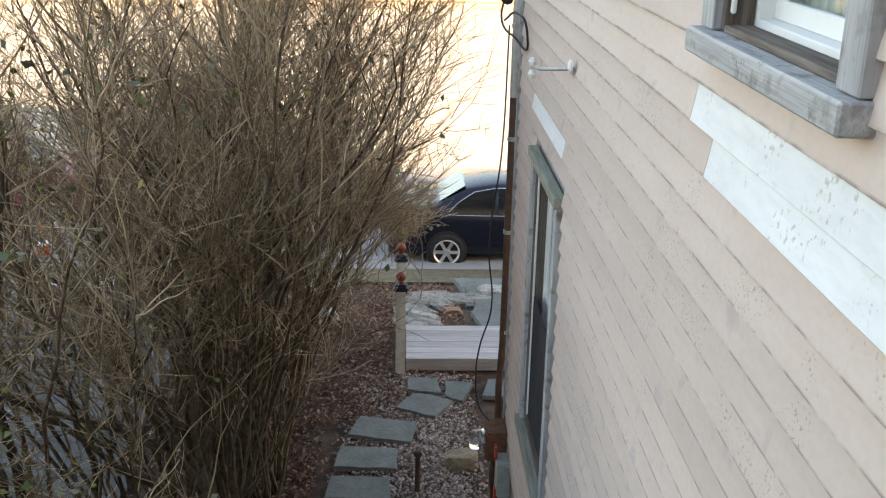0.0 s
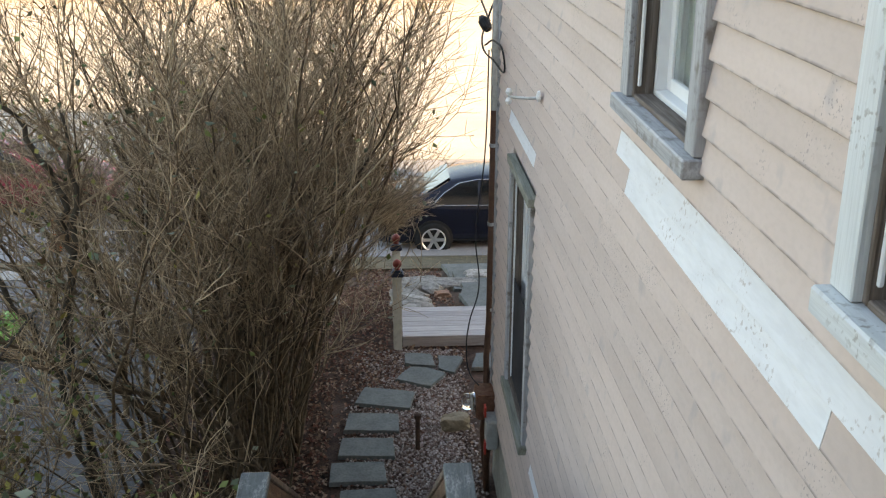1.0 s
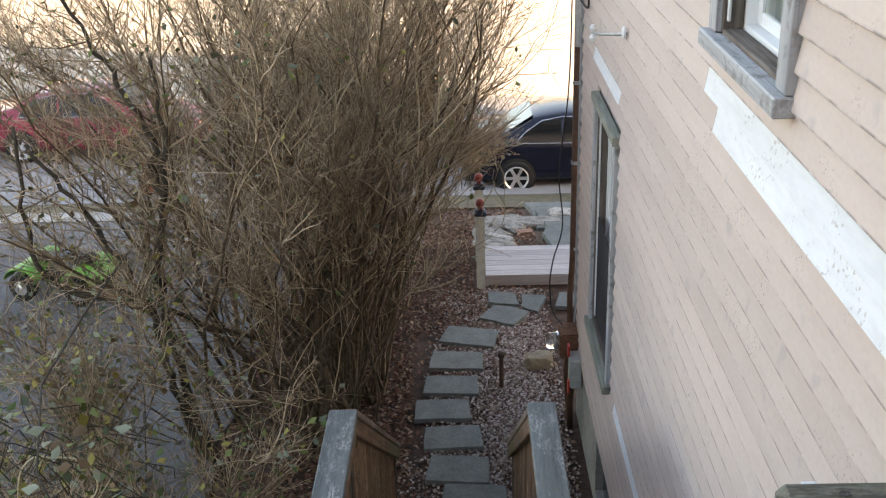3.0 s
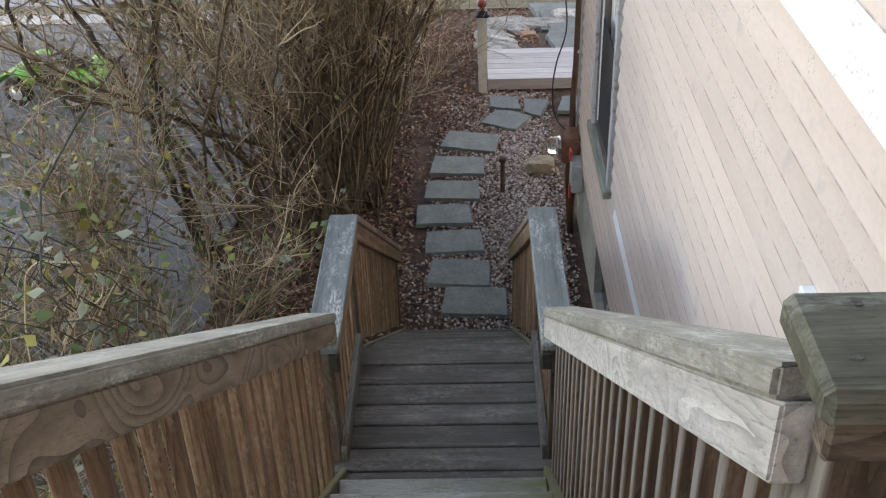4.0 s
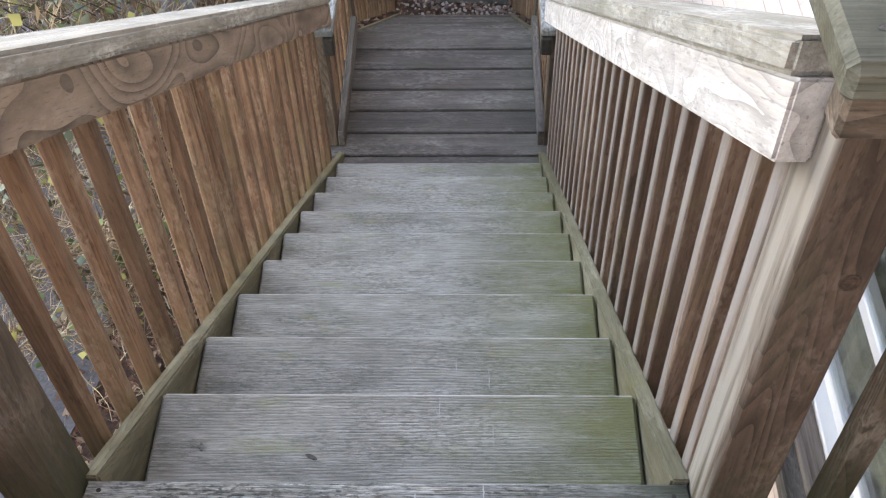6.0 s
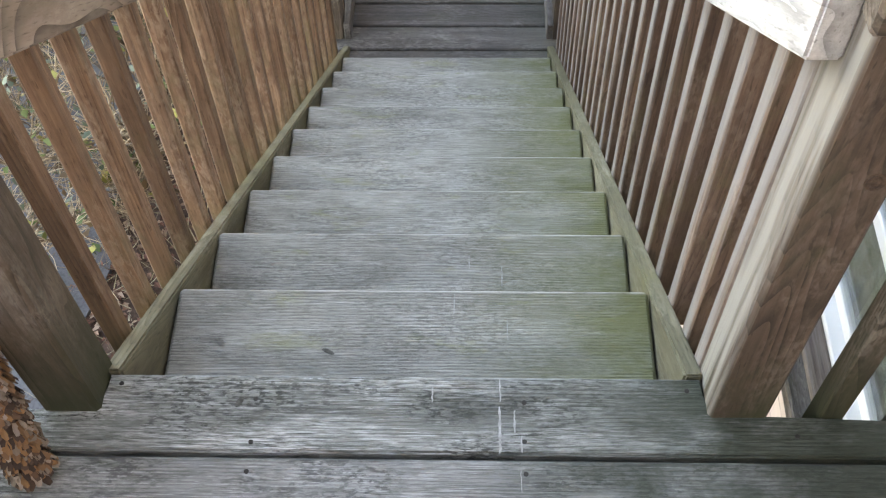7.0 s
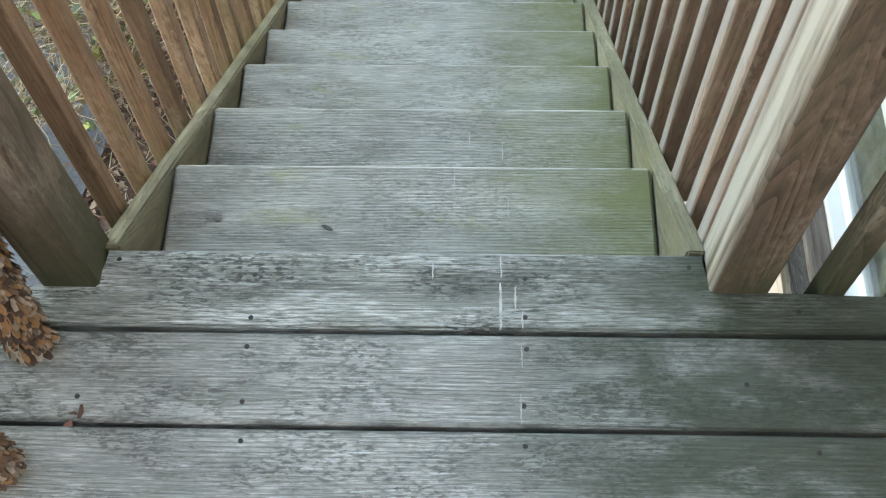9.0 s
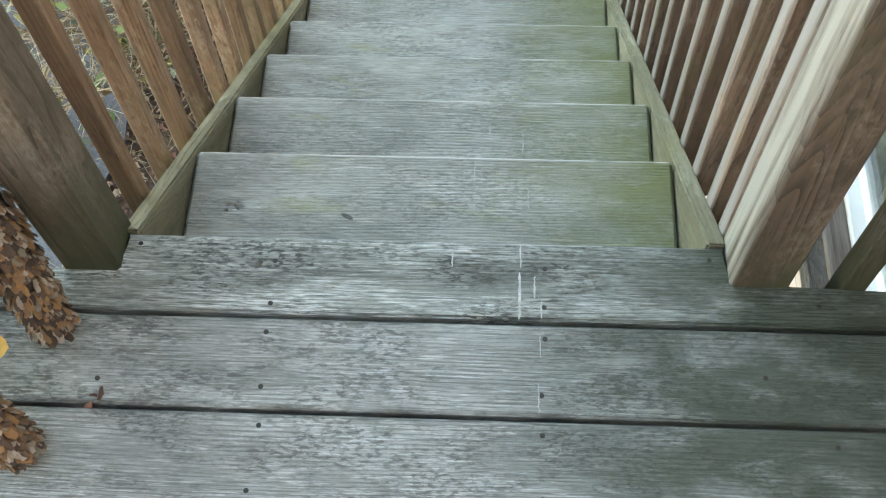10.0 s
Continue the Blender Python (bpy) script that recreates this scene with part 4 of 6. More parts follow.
def clear_of(p, x, y, slack=0.0):
    """Whether a shoot keeps off the steps' side and the house."""
    wx, wy = p.x + x, p.y + y
    if wy < 6.5:
        return wx < -0.64
    return wy > 12 or (wx < -0.95 + 0.58 * p.z + slack + 0.3 * (p.z < 0.6) and wx < (0.84 if wy < 7.95 else 1.10))


def shrub(name, x, y, stems, height, spread, lean, label, leaves=0, mat=None, thick=0.0155, branches=27):
    """A many-stemmed bare shrub: stems from one root, forking side branches, twigs, a few leaves."""
    root = empty(name, label, "shrub", group="shrubs along the driveway", at=(x, y, 0))
    sv, sf, tv, tf, lv, lf = [], [], [], [], [], []
    for i in range(stems):
        a = random.uniform(0, 2 * math.pi)
        tilt = spread * math.sqrt(random.random())
        foot = a + random.gauss(0, 1.0)
        base = Vector((math.cos(foot), math.sin(foot), 0)) * (0.20 + 0.05 * height) * math.sqrt(random.random()) + Vector((0, 0, -0.05))
        L = height * random.uniform(0.5, 1.08)
        out = Vector((math.cos(a), math.sin(a), 0)) * tilt + Vector((lean[0], lean[1], 0))
        for _ in range(10):
            d = Vector((out.x, out.y, 1.0)) - out * random.uniform(0.0, 0.7)
            pts = wand(base, d, L, 13, 0.17, 0.012, out * 0.10)
            if all(clear_of(p, x, y) for p in pts[3:]):
                break
            out.x -= 0.07
        r0 = thick * (random.uniform(1.6, 2.5) if random.random() < 0.22 else random.uniform(0.5, 1.3))
        tube(sv, sf, pts, [r0 * (1 - 0.84 * k / 13) for k in range(14)], 5)
        for _ in range(branches):
            k = random.choice((5, 6, 7, 7, 8, 8, 9, 9, 10, 10, 11, 11, 12, 12))
            q = pts[k].lerp(pts[k + 1], random.random())
            dd = (pts[k + 1] - pts[k]).normalized()
            side = Vector((random.gauss(0, 1), random.gauss(0, 1), random.gauss(0, 0.3))).normalized()
            b = wand(q, dd + side * random.uniform(0.35, 0.95), random.uniform(0.35, 1.15) * height / 4.6, 6, 0.16, 0.05)
            if not all(clear_of(p, x, y, 0.12) for p in b):
                continue
            rb = 0.0052 * random.uniform(0.55, 1.5)
            tube(tv, tf, b, [rb * (1 - 0.11 * j) for j in range(7)], 3)
            for _ in range(5):
                j = random.randint(1, 5)
                side = Vector((random.gauss(0, 1), random.gauss(0, 1), random.gauss(0.2, 0.6))).normalized()
                c = wand(b[j], (b[j + 1] - b[j]).normalized() + side * 1.1, random.uniform(0.10, 0.38), 3, 0.22, 0.02)
                tube(tv, tf, c, [0.0025, 0.0022, 0.0019, 0.0014], 3)
                if random.random() < leaves:
                    leaf(lv, lf, c[-1], random.uniform(0.04, 0.08))
    for nm, v, f, m in (("stem", sv, sf, mat or M_BARK), ("crown", tv, tf, M_TWIG), ("foliage", lv, lf, M_LEAF)):
        if v:
            o = mesh_part(nm, v, f, m, root)
            o["kind"] = "stuff"
    return root


def leaf(v, f, p, size):
    """A pointed leaf folded along its rib."""
    d = Vector((random.gauss(0, 1), random.gauss(0, 1), random.gauss(-0.4, 0.6))).normalized()
    u = d.cross(Vector((random.gauss(0, 0.6), random.gauss(0, 0.6), 1))).normalized()
    w = d.cross(u)
    s = len(v)
    v += [p, p + d * size * 0.5 + u * size * 0.32 + w * size * 0.12, p + d * size, p + d * size * 0.5 - u * size * 0.32 + w * size * 0.12, p + d * size * 0.52]
    f += [(s, s + 1, s + 4), (s + 1, s + 2, s + 4), (s + 2, s + 3, s + 4), (s + 3, s, s + 4)]


random.seed(11)
BARE = "tall bare brown many-stemmed shrub beside the stepping stones"
shrub("shrub", -1.20, 7.25, 44, 5.1, 0.27, (-0.02, 0.0), BARE, 0.07)
shrub("shrub", -1.12, 8.20, 47, 5.2, 0.33, (0.10, 0.03), BARE, 0.05)
shrub("shrub", -1.15, 9.20, 50, 5.3, 0.36, (0.16, 0.06), BARE)
shrub("shrub", -1.75, 7.75, 12, 5.5, 0.32, (0.0, 0.0), BARE, 0.10)
shrub("shrub", -1.75, 10.20, 22, 5.3, 0.36, (0.05, 0.08), BARE)
shrub("shrub", -1.55, 6.40, 5, 4.9, 0.30, (-0.10, -0.02), BARE, 0.15)
shrub("shrub", -2.40, 8.90, 2, 5.5, 0.34, (-0.16, 0.05), BARE, 0.15)
shrub("shrub", -2.30, 6.90, 3, 4.4, 0.40, (-0.26, 0.02), "thin straggling bare shrub with a few leaves", 0.25)
LEAFY = "low tangled shrub with sparse green and yellow leaves"
shrub("shrub", -2.05, 4.60, 20, 2.5, 0.62, (-0.10, 0.0), LEAFY, 0.6, None, 0.007)
shrub("shrub", -2.70, 5.30, 16, 2.7, 0.60, (-0.15, 0.0), LEAFY, 0.6, None, 0.007)
shrub("shrub", -1.70, 3.20, 14, 2.0, 0.62, (-0.10, 0.0), LEAFY, 0.4, None, 0.006)
shrub("shrub", -2.60, 3.60, 12, 2.2, 0.60, (-0.2, 0.0), LEAFY, 0.4, None, 0.006)
shrub("shrub", 0.15, 14.2, 15, 1.1, 0.7, (0.0, 0.0), "small bushy bare twiggy shrub by the rocks", 0.03, None, 0.005)
shrub("shrub", -0.55, 14.6, 26, 1.7, 0.45, (0.05, 0.0), "bare twiggy shrub on the slope", 0.02, None, 0.008)


def small_tree(name, x, y, lines, radius, label):
    """A crooked dark-barked sapling: a few limbs drawn through the plan, with twigs and clinging leaves."""
    root = empty(name, label, "tree", group="saplings", at=(x, y, 0))
    tv, tf, lv, lf = [], [], [], []
    for i, line in enumerate(lines):
        pts = []
        for a, b in zip(line, line[1:]):
            a, b = Vector(a), Vector(b)
            for k in range(5):
                pts.append(a.lerp(b, k / 5) + Vector((random.gauss(0, 0.018), random.gauss(0, 0.018), 0)) - Vector((x, y, 0)))
        pts.append(Vector(line[-1]) - Vector((x, y, 0)))
        sv, sf = [], []
        r = radius * (1 if i == 0 else 0.75)
        n = len(pts)
        tube(sv, sf, pts, [r * (1 - 0.72 * k / n) * random.uniform(0.9, 1.12) for k in range(n)], 8)
        mesh_part("trunk" if i == 0 else "limb", sv, sf, M_DARKBARK, root)
        for _ in range(26):
            k = random.randint(2, n - 2)
            side = Vector((random.gauss(0, 1), random.gauss(0, 1), random.gauss(0.5, 0.6))).normalized()
            b = wand(pts[k], side, random.uniform(0.3, 1.0), 5, 0.14, 0.08)
            tube(tv, tf, b, [0.006 * (1 - 0.14 * j) for j in range(6)], 4)
            for _ in range(5):
                j = random.randint(1, 4)
                side = Vector((random.gauss(0, 1), random.gauss(0, 1), random.gauss(0.1, 0.6))).normalized()
                c = wand(b[j], side, random.uniform(0.1, 0.35), 2, 0.12, 0.0)
                tube(tv, tf, c, [0.003, 0.0025, 0.0018], 3)
                if random.random() < 0.6:
                    leaf(lv, lf, c[-1], random.uniform(0.035, 0.06))
    mesh_part("crown", tv, tf, M_TWIG, root)["kind"] = "stuff"
    mesh_part("foliage", lv, lf, M_LEAF, root)["kind"] = "stuff"
    return root


small_tree("sapling", -1.80, 6.3, [
    [(-1.80, 6.3, -0.05), (-2.00, 6.3, 0.80), (-2.17, 6.3, 1.67), (-2.15, 6.3, 2.26), (-2.08, 6.3, 2.73), (-2.07, 6.3, 3.15), (-2.23, 6.3, 3.49), (-2.40, 6.3, 3.86), (-2.62, 6.3, 4.35)],
    [(-2.08, 6.3, 2.73), (-1.98, 6.25, 3.10), (-2.00, 6.25, 3.75)]], 0.038, "crooked dark-barked sapling with clinging dull leaves")
small_tree("sapling", -1.74, 6.24, [
    [(-1.74, 6.24, -0.05), (-1.89, 6.24, 0.40), (-2.07, 6.24, 0.84), (-2.18, 6.24, 1.41), (-2.25, 6.24, 1.86), (-2.46, 6.24, 2.36), (-2.67, 6.24, 2.74), (-2.95, 6.24, 3.15)],
    [(-2.25, 6.24, 1.86), (-2.62, 6.2, 1.98), (-3.00, 6.2, 2.16), (-3.05, 6.2, 2.72), (-3.00, 6.2, 3.30)]], 0.042, "leaning dark-barked sapling with clinging dull leaves")

# a pale bent vine over the low shrubs
M_VINE = material("pale_vine", (0.42, 0.36, 0.22), (0.55, 0.48, 0.32), (12, 12, 12), 0.7, 0.1, vary=0)

random.seed(51)
sv, sf, lv, lf = [], [], [], []
tube(sv, sf, [Vector(p) for p in ((-2.2, 5.8, 2.5), (-2.1, 4.6, 2.62), (-1.95, 3.6, 2.75), (-1.72, 2.9, 2.72), (-1.55, 2.7, 2.6))], [0.009, 0.008, 0.006, 0.005, 0.003], 6)
for _ in range(80):
    q = Vector((random.uniform(-2.15, -1.45), random.uniform(2.5, 3.5), 2.64 + random.gauss(0, 0.13)))
    bent = q + Vector((random.gauss(0, 0.10), random.gauss(0.05, 0.10), random.uniform(-0.16, -0.04)))
    tube(sv, sf, [bent + Vector((random.gauss(0, 0.08), 0.08, -0.12)), bent, q], [0.0035, 0.003, 0.002], 4)
    leaf(lv, lf, q, random.uniform(0.055, 0.095))
spray = empty("leaf_spray", "drooping twig with olive green leaves near the stairs", "branch")
mesh_part("twig", sv, sf, M_DARKBARK, spray)
mesh_part("leaves", lv, lf, M_LEAF, spray)["kind"] = "stuff"

# ---- litter on the ground ----
M_LITTER = material("fallen_leaves", (0.1, 0.06, 0.04), (0.2, 0.13, 0.09), (9, 9, 9), 0.9, 0.0, vary=0)
island_tones(M_LITTER, [(0.13, 0.065, 0.044), (0.20, 0.108, 0.074), (0.26, 0.165, 0.115), (0.075, 0.042, 0.03), (0.34, 0.24, 0.175), (0.17, 0.075, 0.053)])
M_GRAVEL = material("pale_gravel", (0.3, 0.28, 0.26), (0.5, 0.47, 0.44), (9, 9, 9), 0.85, 0.0, vary=0)
island_tones(M_GRAVEL, [(0.30, 0.24, 0.215), (0.19, 0.14, 0.12), (0.46, 0.41, 0.385), (0.13, 0.085, 0.07), (0.24, 0.17, 0.15), (0.36, 0.31, 0.29)])
M_STRAW = material("dry_straw", (0.3, 0.25, 0.15), (0.42, 0.36, 0.22), (9, 9, 9), 0.85, 0.0, vary=0)
island_tones(M_STRAW, [(0.26, 0.21, 0.13), (0.36, 0.30, 0.19), (0.17, 0.13, 0.08), (0.42, 0.37, 0.26)])

random.seed(21)
lv, lf = [], []
for _ in range(15000):
    x, y = random.uniform(-2.4, 1.05), random.uniform(-1.0, 16.0)
    if x > -0.6 and y < 5.9:
        x = random.uniform(-2.3, -0.62)
    if PX0 - 0.1 < x and PY0 < y < PY1:
        continue
    if -0.45 < x and 6 < y < 10 and random.random() < 0.55:
        continue
    p = Vector((x, y, ground_z(x, y) - 0.012 + random.random() * 0.02))
    s = random.uniform(0.03, 0.075)
    a = random.uniform(0, 6.28)
    d, u = Vector((math.cos(a), math.sin(a), random.gauss(0, 0.25))), Vector((-math.sin(a), math.cos(a), random.gauss(0, 0.25)))
    k = len(lv)
    lv += [p - d * s * 0.5, p + u * s * 0.3 + Vector((0, 0, 0.2 * s)), p + d * s * 0.5, p - u * s * 0.3 + Vector((0, 0, 0.25 * s))]
    lf += [(k, k + 1, k + 2), (k, k + 2, k + 3)]
for _ in range(11000):
    x, y = random.uniform(-1.6, 0.35), random.uniform(6.0, 13.5)
    if PX0 - 0.15 < x and PY0 - 0.1 < y < PY1 + 0.05 or (x > -0.42 and y < 9.3):
        continue
    p = Vector((x, y, ground_z(x, y) - 0.008 + random.random() * 0.024))
    s = random.uniform(0.03, 0.065)
    a = random.uniform(0, 6.28)
    d, u = Vector((math.cos(a), math.sin(a), random.gauss(0, 0.3))), Vector((-math.sin(a), math.cos(a), random.gauss(0, 0.3)))
    k = len(lv)
    lv += [p - d * s * 0.5, p + u * s * 0.3 + Vector((0, 0, 0.2 * s)), p + d * s * 0.5, p - u * s * 0.3 + Vector((0, 0, 0.25 * s))]
    lf += [(k, k + 1, k + 2), (k, k + 2, k + 3)]
tagged(mesh_part("leaf_litter", lv, lf, M_LITTER, smooth=False), "layer of brown and reddish fallen leaves on the soil", "leaves", kind="stuff")
lv, lf = [], []
for _ in range(15000):
    y = random.uniform(5.7, 10.4)
    x = random.triangular(-0.62 if y < 7 else -0.35, 1.06, 0.75)
    s = random.uniform(0.006, 0.015)
    p = Vector((x, y, ground_z(x, y) - 0.010 + random.random() * 0.012))
    k = len(lv)
    a = random.uniform(0, 6.28)
    c, q = math.cos(a), math.sin(a)
    for dx, dy, dz in ((-1, -.8, 0), (1.2, -.7, 0), (1, .9, 0), (-.9, .8, 0), (-.6, -.5, .9), (.7, -.4, 1), (.5, .6, .8), (-.5, .4, 1.1)):
        dx, dy, dz = dx * random.uniform(.8, 1.2), dy * random.uniform(.8, 1.2), dz * random.uniform(.7, 1.1)
        lv.append(p + Vector((dx * c - dy * q, dx * q + dy * c, dz)) * s)
    lf += [(k, k + 1, k + 5, k + 4), (k + 1, k + 2, k + 6, k + 5), (k + 2, k + 3, k + 7, k + 6), (k + 3, k, k + 4, k + 7), (k + 4, k + 5, k + 6, k + 7)]
tagged(mesh_part("gravel", lv, lf, M_GRAVEL, smooth=False), "pale and pinkish loose gravel round the stepping stones", "gravel", kind="stuff")
lv, lf = [], []
for _ in range(5200):
    if random.random() < 0.5:
        x, y = random.gauss(-1.6, 0.55), random.uniform(-1.0, 5.5)
        if x > -0.65:
            continue
        h = random.uniform(0.05, 0.3)
    else:
        x, y = random.uniform(-13, 11), random.uniform(15.6, 17.3)
        h = random.uniform(0.03, 0.10)
    p = Vector((x, y, ground_z(x, y)))
    tip = p + Vector((random.gauss(0, 0.6), random.gauss(0, 0.6), random.uniform(0.2, 1))).normalized() * h
    w = Vector((random.gauss(0, 1), random.gauss(0, 1), 0)).normalized() * 0.004
    k = len(lv)
    lv += [p - w, p + w, tip]
    lf.append((k, k + 1, k + 2))
tagged(mesh_part("dry_grass", lv, lf, M_STRAW, smooth=False), "tufts of dry straw-coloured winter grass", "grass", kind="stuff")

# ---- stepping stones ----


def slab(name, outline, z, thick, mat, label, category, group="", parent=None):
    """A flat stone with an uneven outline and eased edges."""
    bm = bmesh.new()
    pts = []
    for (xa, ya), (xb, yb) in zip(outline, outline[1:] + outline[:1]):
        for k in range(4):
            t = k / 4
            e = 0.0 if k == 0 else random.gauss(0, 0.004)
            pts.append((xa + (xb - xa) * t + e, ya + (yb - ya) * t + e))
    cx, cy = sum(p[0] for p in pts) / len(pts), sum(p[1] for p in pts) / len(pts)
    top = [bm.verts.new((x - cx, y - cy, thick + 0.004 * noise.noise(Vector((x * 5, y * 5, 1))))) for x, y in pts]
    low = [bm.verts.new(((x - cx) * 1.02, (y - cy) * 1.02, 0)) for x, y in pts]
    bm.faces.new(top)
    bm.faces.new(low[::-1])
    n = len(pts)
    for i in range(n):
        bm.faces.new((low[i], low[(i + 1) % n], top[(i + 1) % n], top[i]))
    bmesh.ops.bevel(bm, geom=[e for e in bm.edges if e.verts[0] in top and e.verts[1] in top], offset=0.006, segments=1, affect="EDGES")
    ob = part(name, bm, mat, parent)
    ob.location = (cx, cy, z)
    return tagged(ob, label, category, group)


random.seed(5)
for x, y, w, d, turn in ((0.14, 6.34, 0.54, 0.36, -3), (0.01, 6.76, 0.53, 0.36, -4), (-0.04, 7.25, 0.52, 0.34, 3), (-0.14, 7.72, 0.52, 0.33, 2),
                         (-0.06, 8.17, 0.53, 0.33, -2), (-0.01, 8.66, 0.54, 0.34, -3), (0.13, 9.18, 0.58, 0.36, -13)):
    c, s = math.cos(radians(turn)), math.sin(radians(turn))
    o = [(x + (a * c - b * s), y + (a * s + b * c)) for a, b in ((-w / 2, -d / 2), (w / 2 + 0.01, -d / 2 - 0.01), (w / 2 - 0.01, d / 2), (-w / 2 + 0.02, d / 2 + 0.01))]
    slab("stepping_stone", o, -0.01, 0.045, M_BLUESTONE, "grey-green rectangular bluestone stepping stone in gravel", "paving stone", "stepping stones")
slab("flagstone", [(0.24, 9.60), (0.62, 9.42), (0.80, 9.72), (0.62, 9.86), (0.42, 9.90)], -0.01, 0.045, M_BLUESTONE, "large grey bluestone flag before the porch", "paving stone", "flagstones")
slab("flagstone", [(0.36, 9.98), (0.46, 9.93), (0.70, 9.90), (0.66, 10.20), (0.36, 10.24)], -0.006, 0.05, M_BLUESTONE, "cracked raised bluestone flag", "paving stone", "flagstones")
slab("flagstone", [(0.73, 9.85), (0.90, 9.74), (1.02, 10.12), (0.74, 10.18)], -0.01, 0.045, M_BLUESTONE, "small broken bluestone flag", "paving stone", "flagstones")
slab("flagstone", [(1.10, 9.85), (1.60, 9.80), (1.62, 10.25), (1.18, 10.22)], -0.01, 0.045, M_BLUESTONE, "bluestone flag beside the house corner", "paving stone", "flagstones")
random.seed(8)
for i in range(9):
    y = 11.3 + 0.45 * i
    z = ground_z(0, y) - 0.035
    slab("flagstone", [(1.2 + random.gauss(0, .04), y), (2.0, y + random.gauss(0, .03)), (2.05, y + 0.41), (1.12 + random.gauss(0, .08), y + 0.42)], z, 0.055, M_BLUESTONE,
         "flat grey walk stone leading to the street", "paving stone", "walk stones")

# ---- rocks ----
M_ROCK = material("pale_rock", (0.20, 0.19, 0.17), (0.43, 0.41, 0.38), (6, 6, 6), 0.9, 0.8, fine=(30, 30, 30), fine_amount=0.5, vary=0.2)


def rock(x, y, z, sx, sy, sz, turn, tilt, name="rock", mat=None, label="rough pale grey rock edging the leaf-filled bed"):
    bm = bmesh.new()
    bmesh.ops.create_icosphere(bm, subdivisions=3, radius=1.0)
    s = random.uniform(0, 50)
    for v in bm.verts:
        c = v.co.normalized()
        k = 1.0 / max(abs(c.x), abs(c.y), abs(c.z)) ** 0.85
        c = c * k * (1 + 0.26 * noise.noise(c * 1.7 + Vector((s, 0, 0))) + 0.05 * noise.noise(c * 6 + Vector((s, 0, 0))))
        v.co = Vector((c.x * sx / 2, c.y * sy / 2, c.z * sz / 2))
    ob = part(name, bm, mat or M_ROCK, None, label, smooth=False)
    ob.matrix_world = pose(x, y, z, tilt, 0, turn)
    return tagged(ob, category="rock", group="edging rocks")


random.seed(31)
for x, y, sx, sy, sz, turn, tilt in ((0.47, 11.66, 0.50, 0.16, 0.15, -25, 14), (0.50, 11.95, 0.56, 0.16, 0.16, -32, -10), (0.46, 12.35, 0.55, 0.18, 0.15, -38, 12), (0.45, 12.85, 0.38, 0.2, 0.18, -20, 0),
                                     (0.72, 12.95, 0.5, 0.24, 0.18, -45, 12), (0.66, 13.5, 0.55, 0.26, 0.17, 10, 5), (1.08, 13.35, 0.80, 0.26, 0.15, -8, 8), (0.44, 11.50, 0.3, 0.16, 0.13, 20, 0), (1.55, 13.95, 0.4, 0.3, 0.2, 5, 0)):
    rock(x, y, ground_z(x, y) + sz * 0.28, sx, sy, sz, turn, tilt)
M_BRICK = material("worn_brick", (0.30, 0.17, 0.12), (0.38, 0.24, 0.17), (20, 20, 20), 0.9, 0.3, vary=0)
rock(0.93, 12.55, ground_z(0, 12.55) + 0.03, 0.22, 0.12, 0.09, 10, 5, "brick_lump", M_BRICK, "worn pinkish brick lump among fallen leaves")
rock(0.83, 8.55, 0.06, 0.27, 0.17, 0.15, 8, 0, "stone", material("tan_stone", (0.20, 0.16, 0.11), (0.30, 0.25, 0.18), (8, 8, 8), 0.9, 0.4, vary=0), "rounded tan stone on the gravel")
rock(-0.62, 12.0, ground_z(0, 12.0) + 0.04, 0.3, 0.22, 0.16, 30, 0)

# rusty stake in the gravel
bm = bmesh.new()
lathe(bm, [(0.022, 0.0), (0.022, 0.36), (0.034, 0.365), (0.034, 0.40), (0.01, 0.41)], 10, Matrix.Translation((0.435, 8.15, -0.02)))
M_RUST = material("rusty_iron", (0.045, 0.028, 0.02), (0.10, 0.055, 0.035), (25, 25, 25), 0.8, 0.4, vary=0)
tagged(part("stake", bm, M_RUST), "short rusty iron stake in the gravel", "stake")

# ---- cars ----


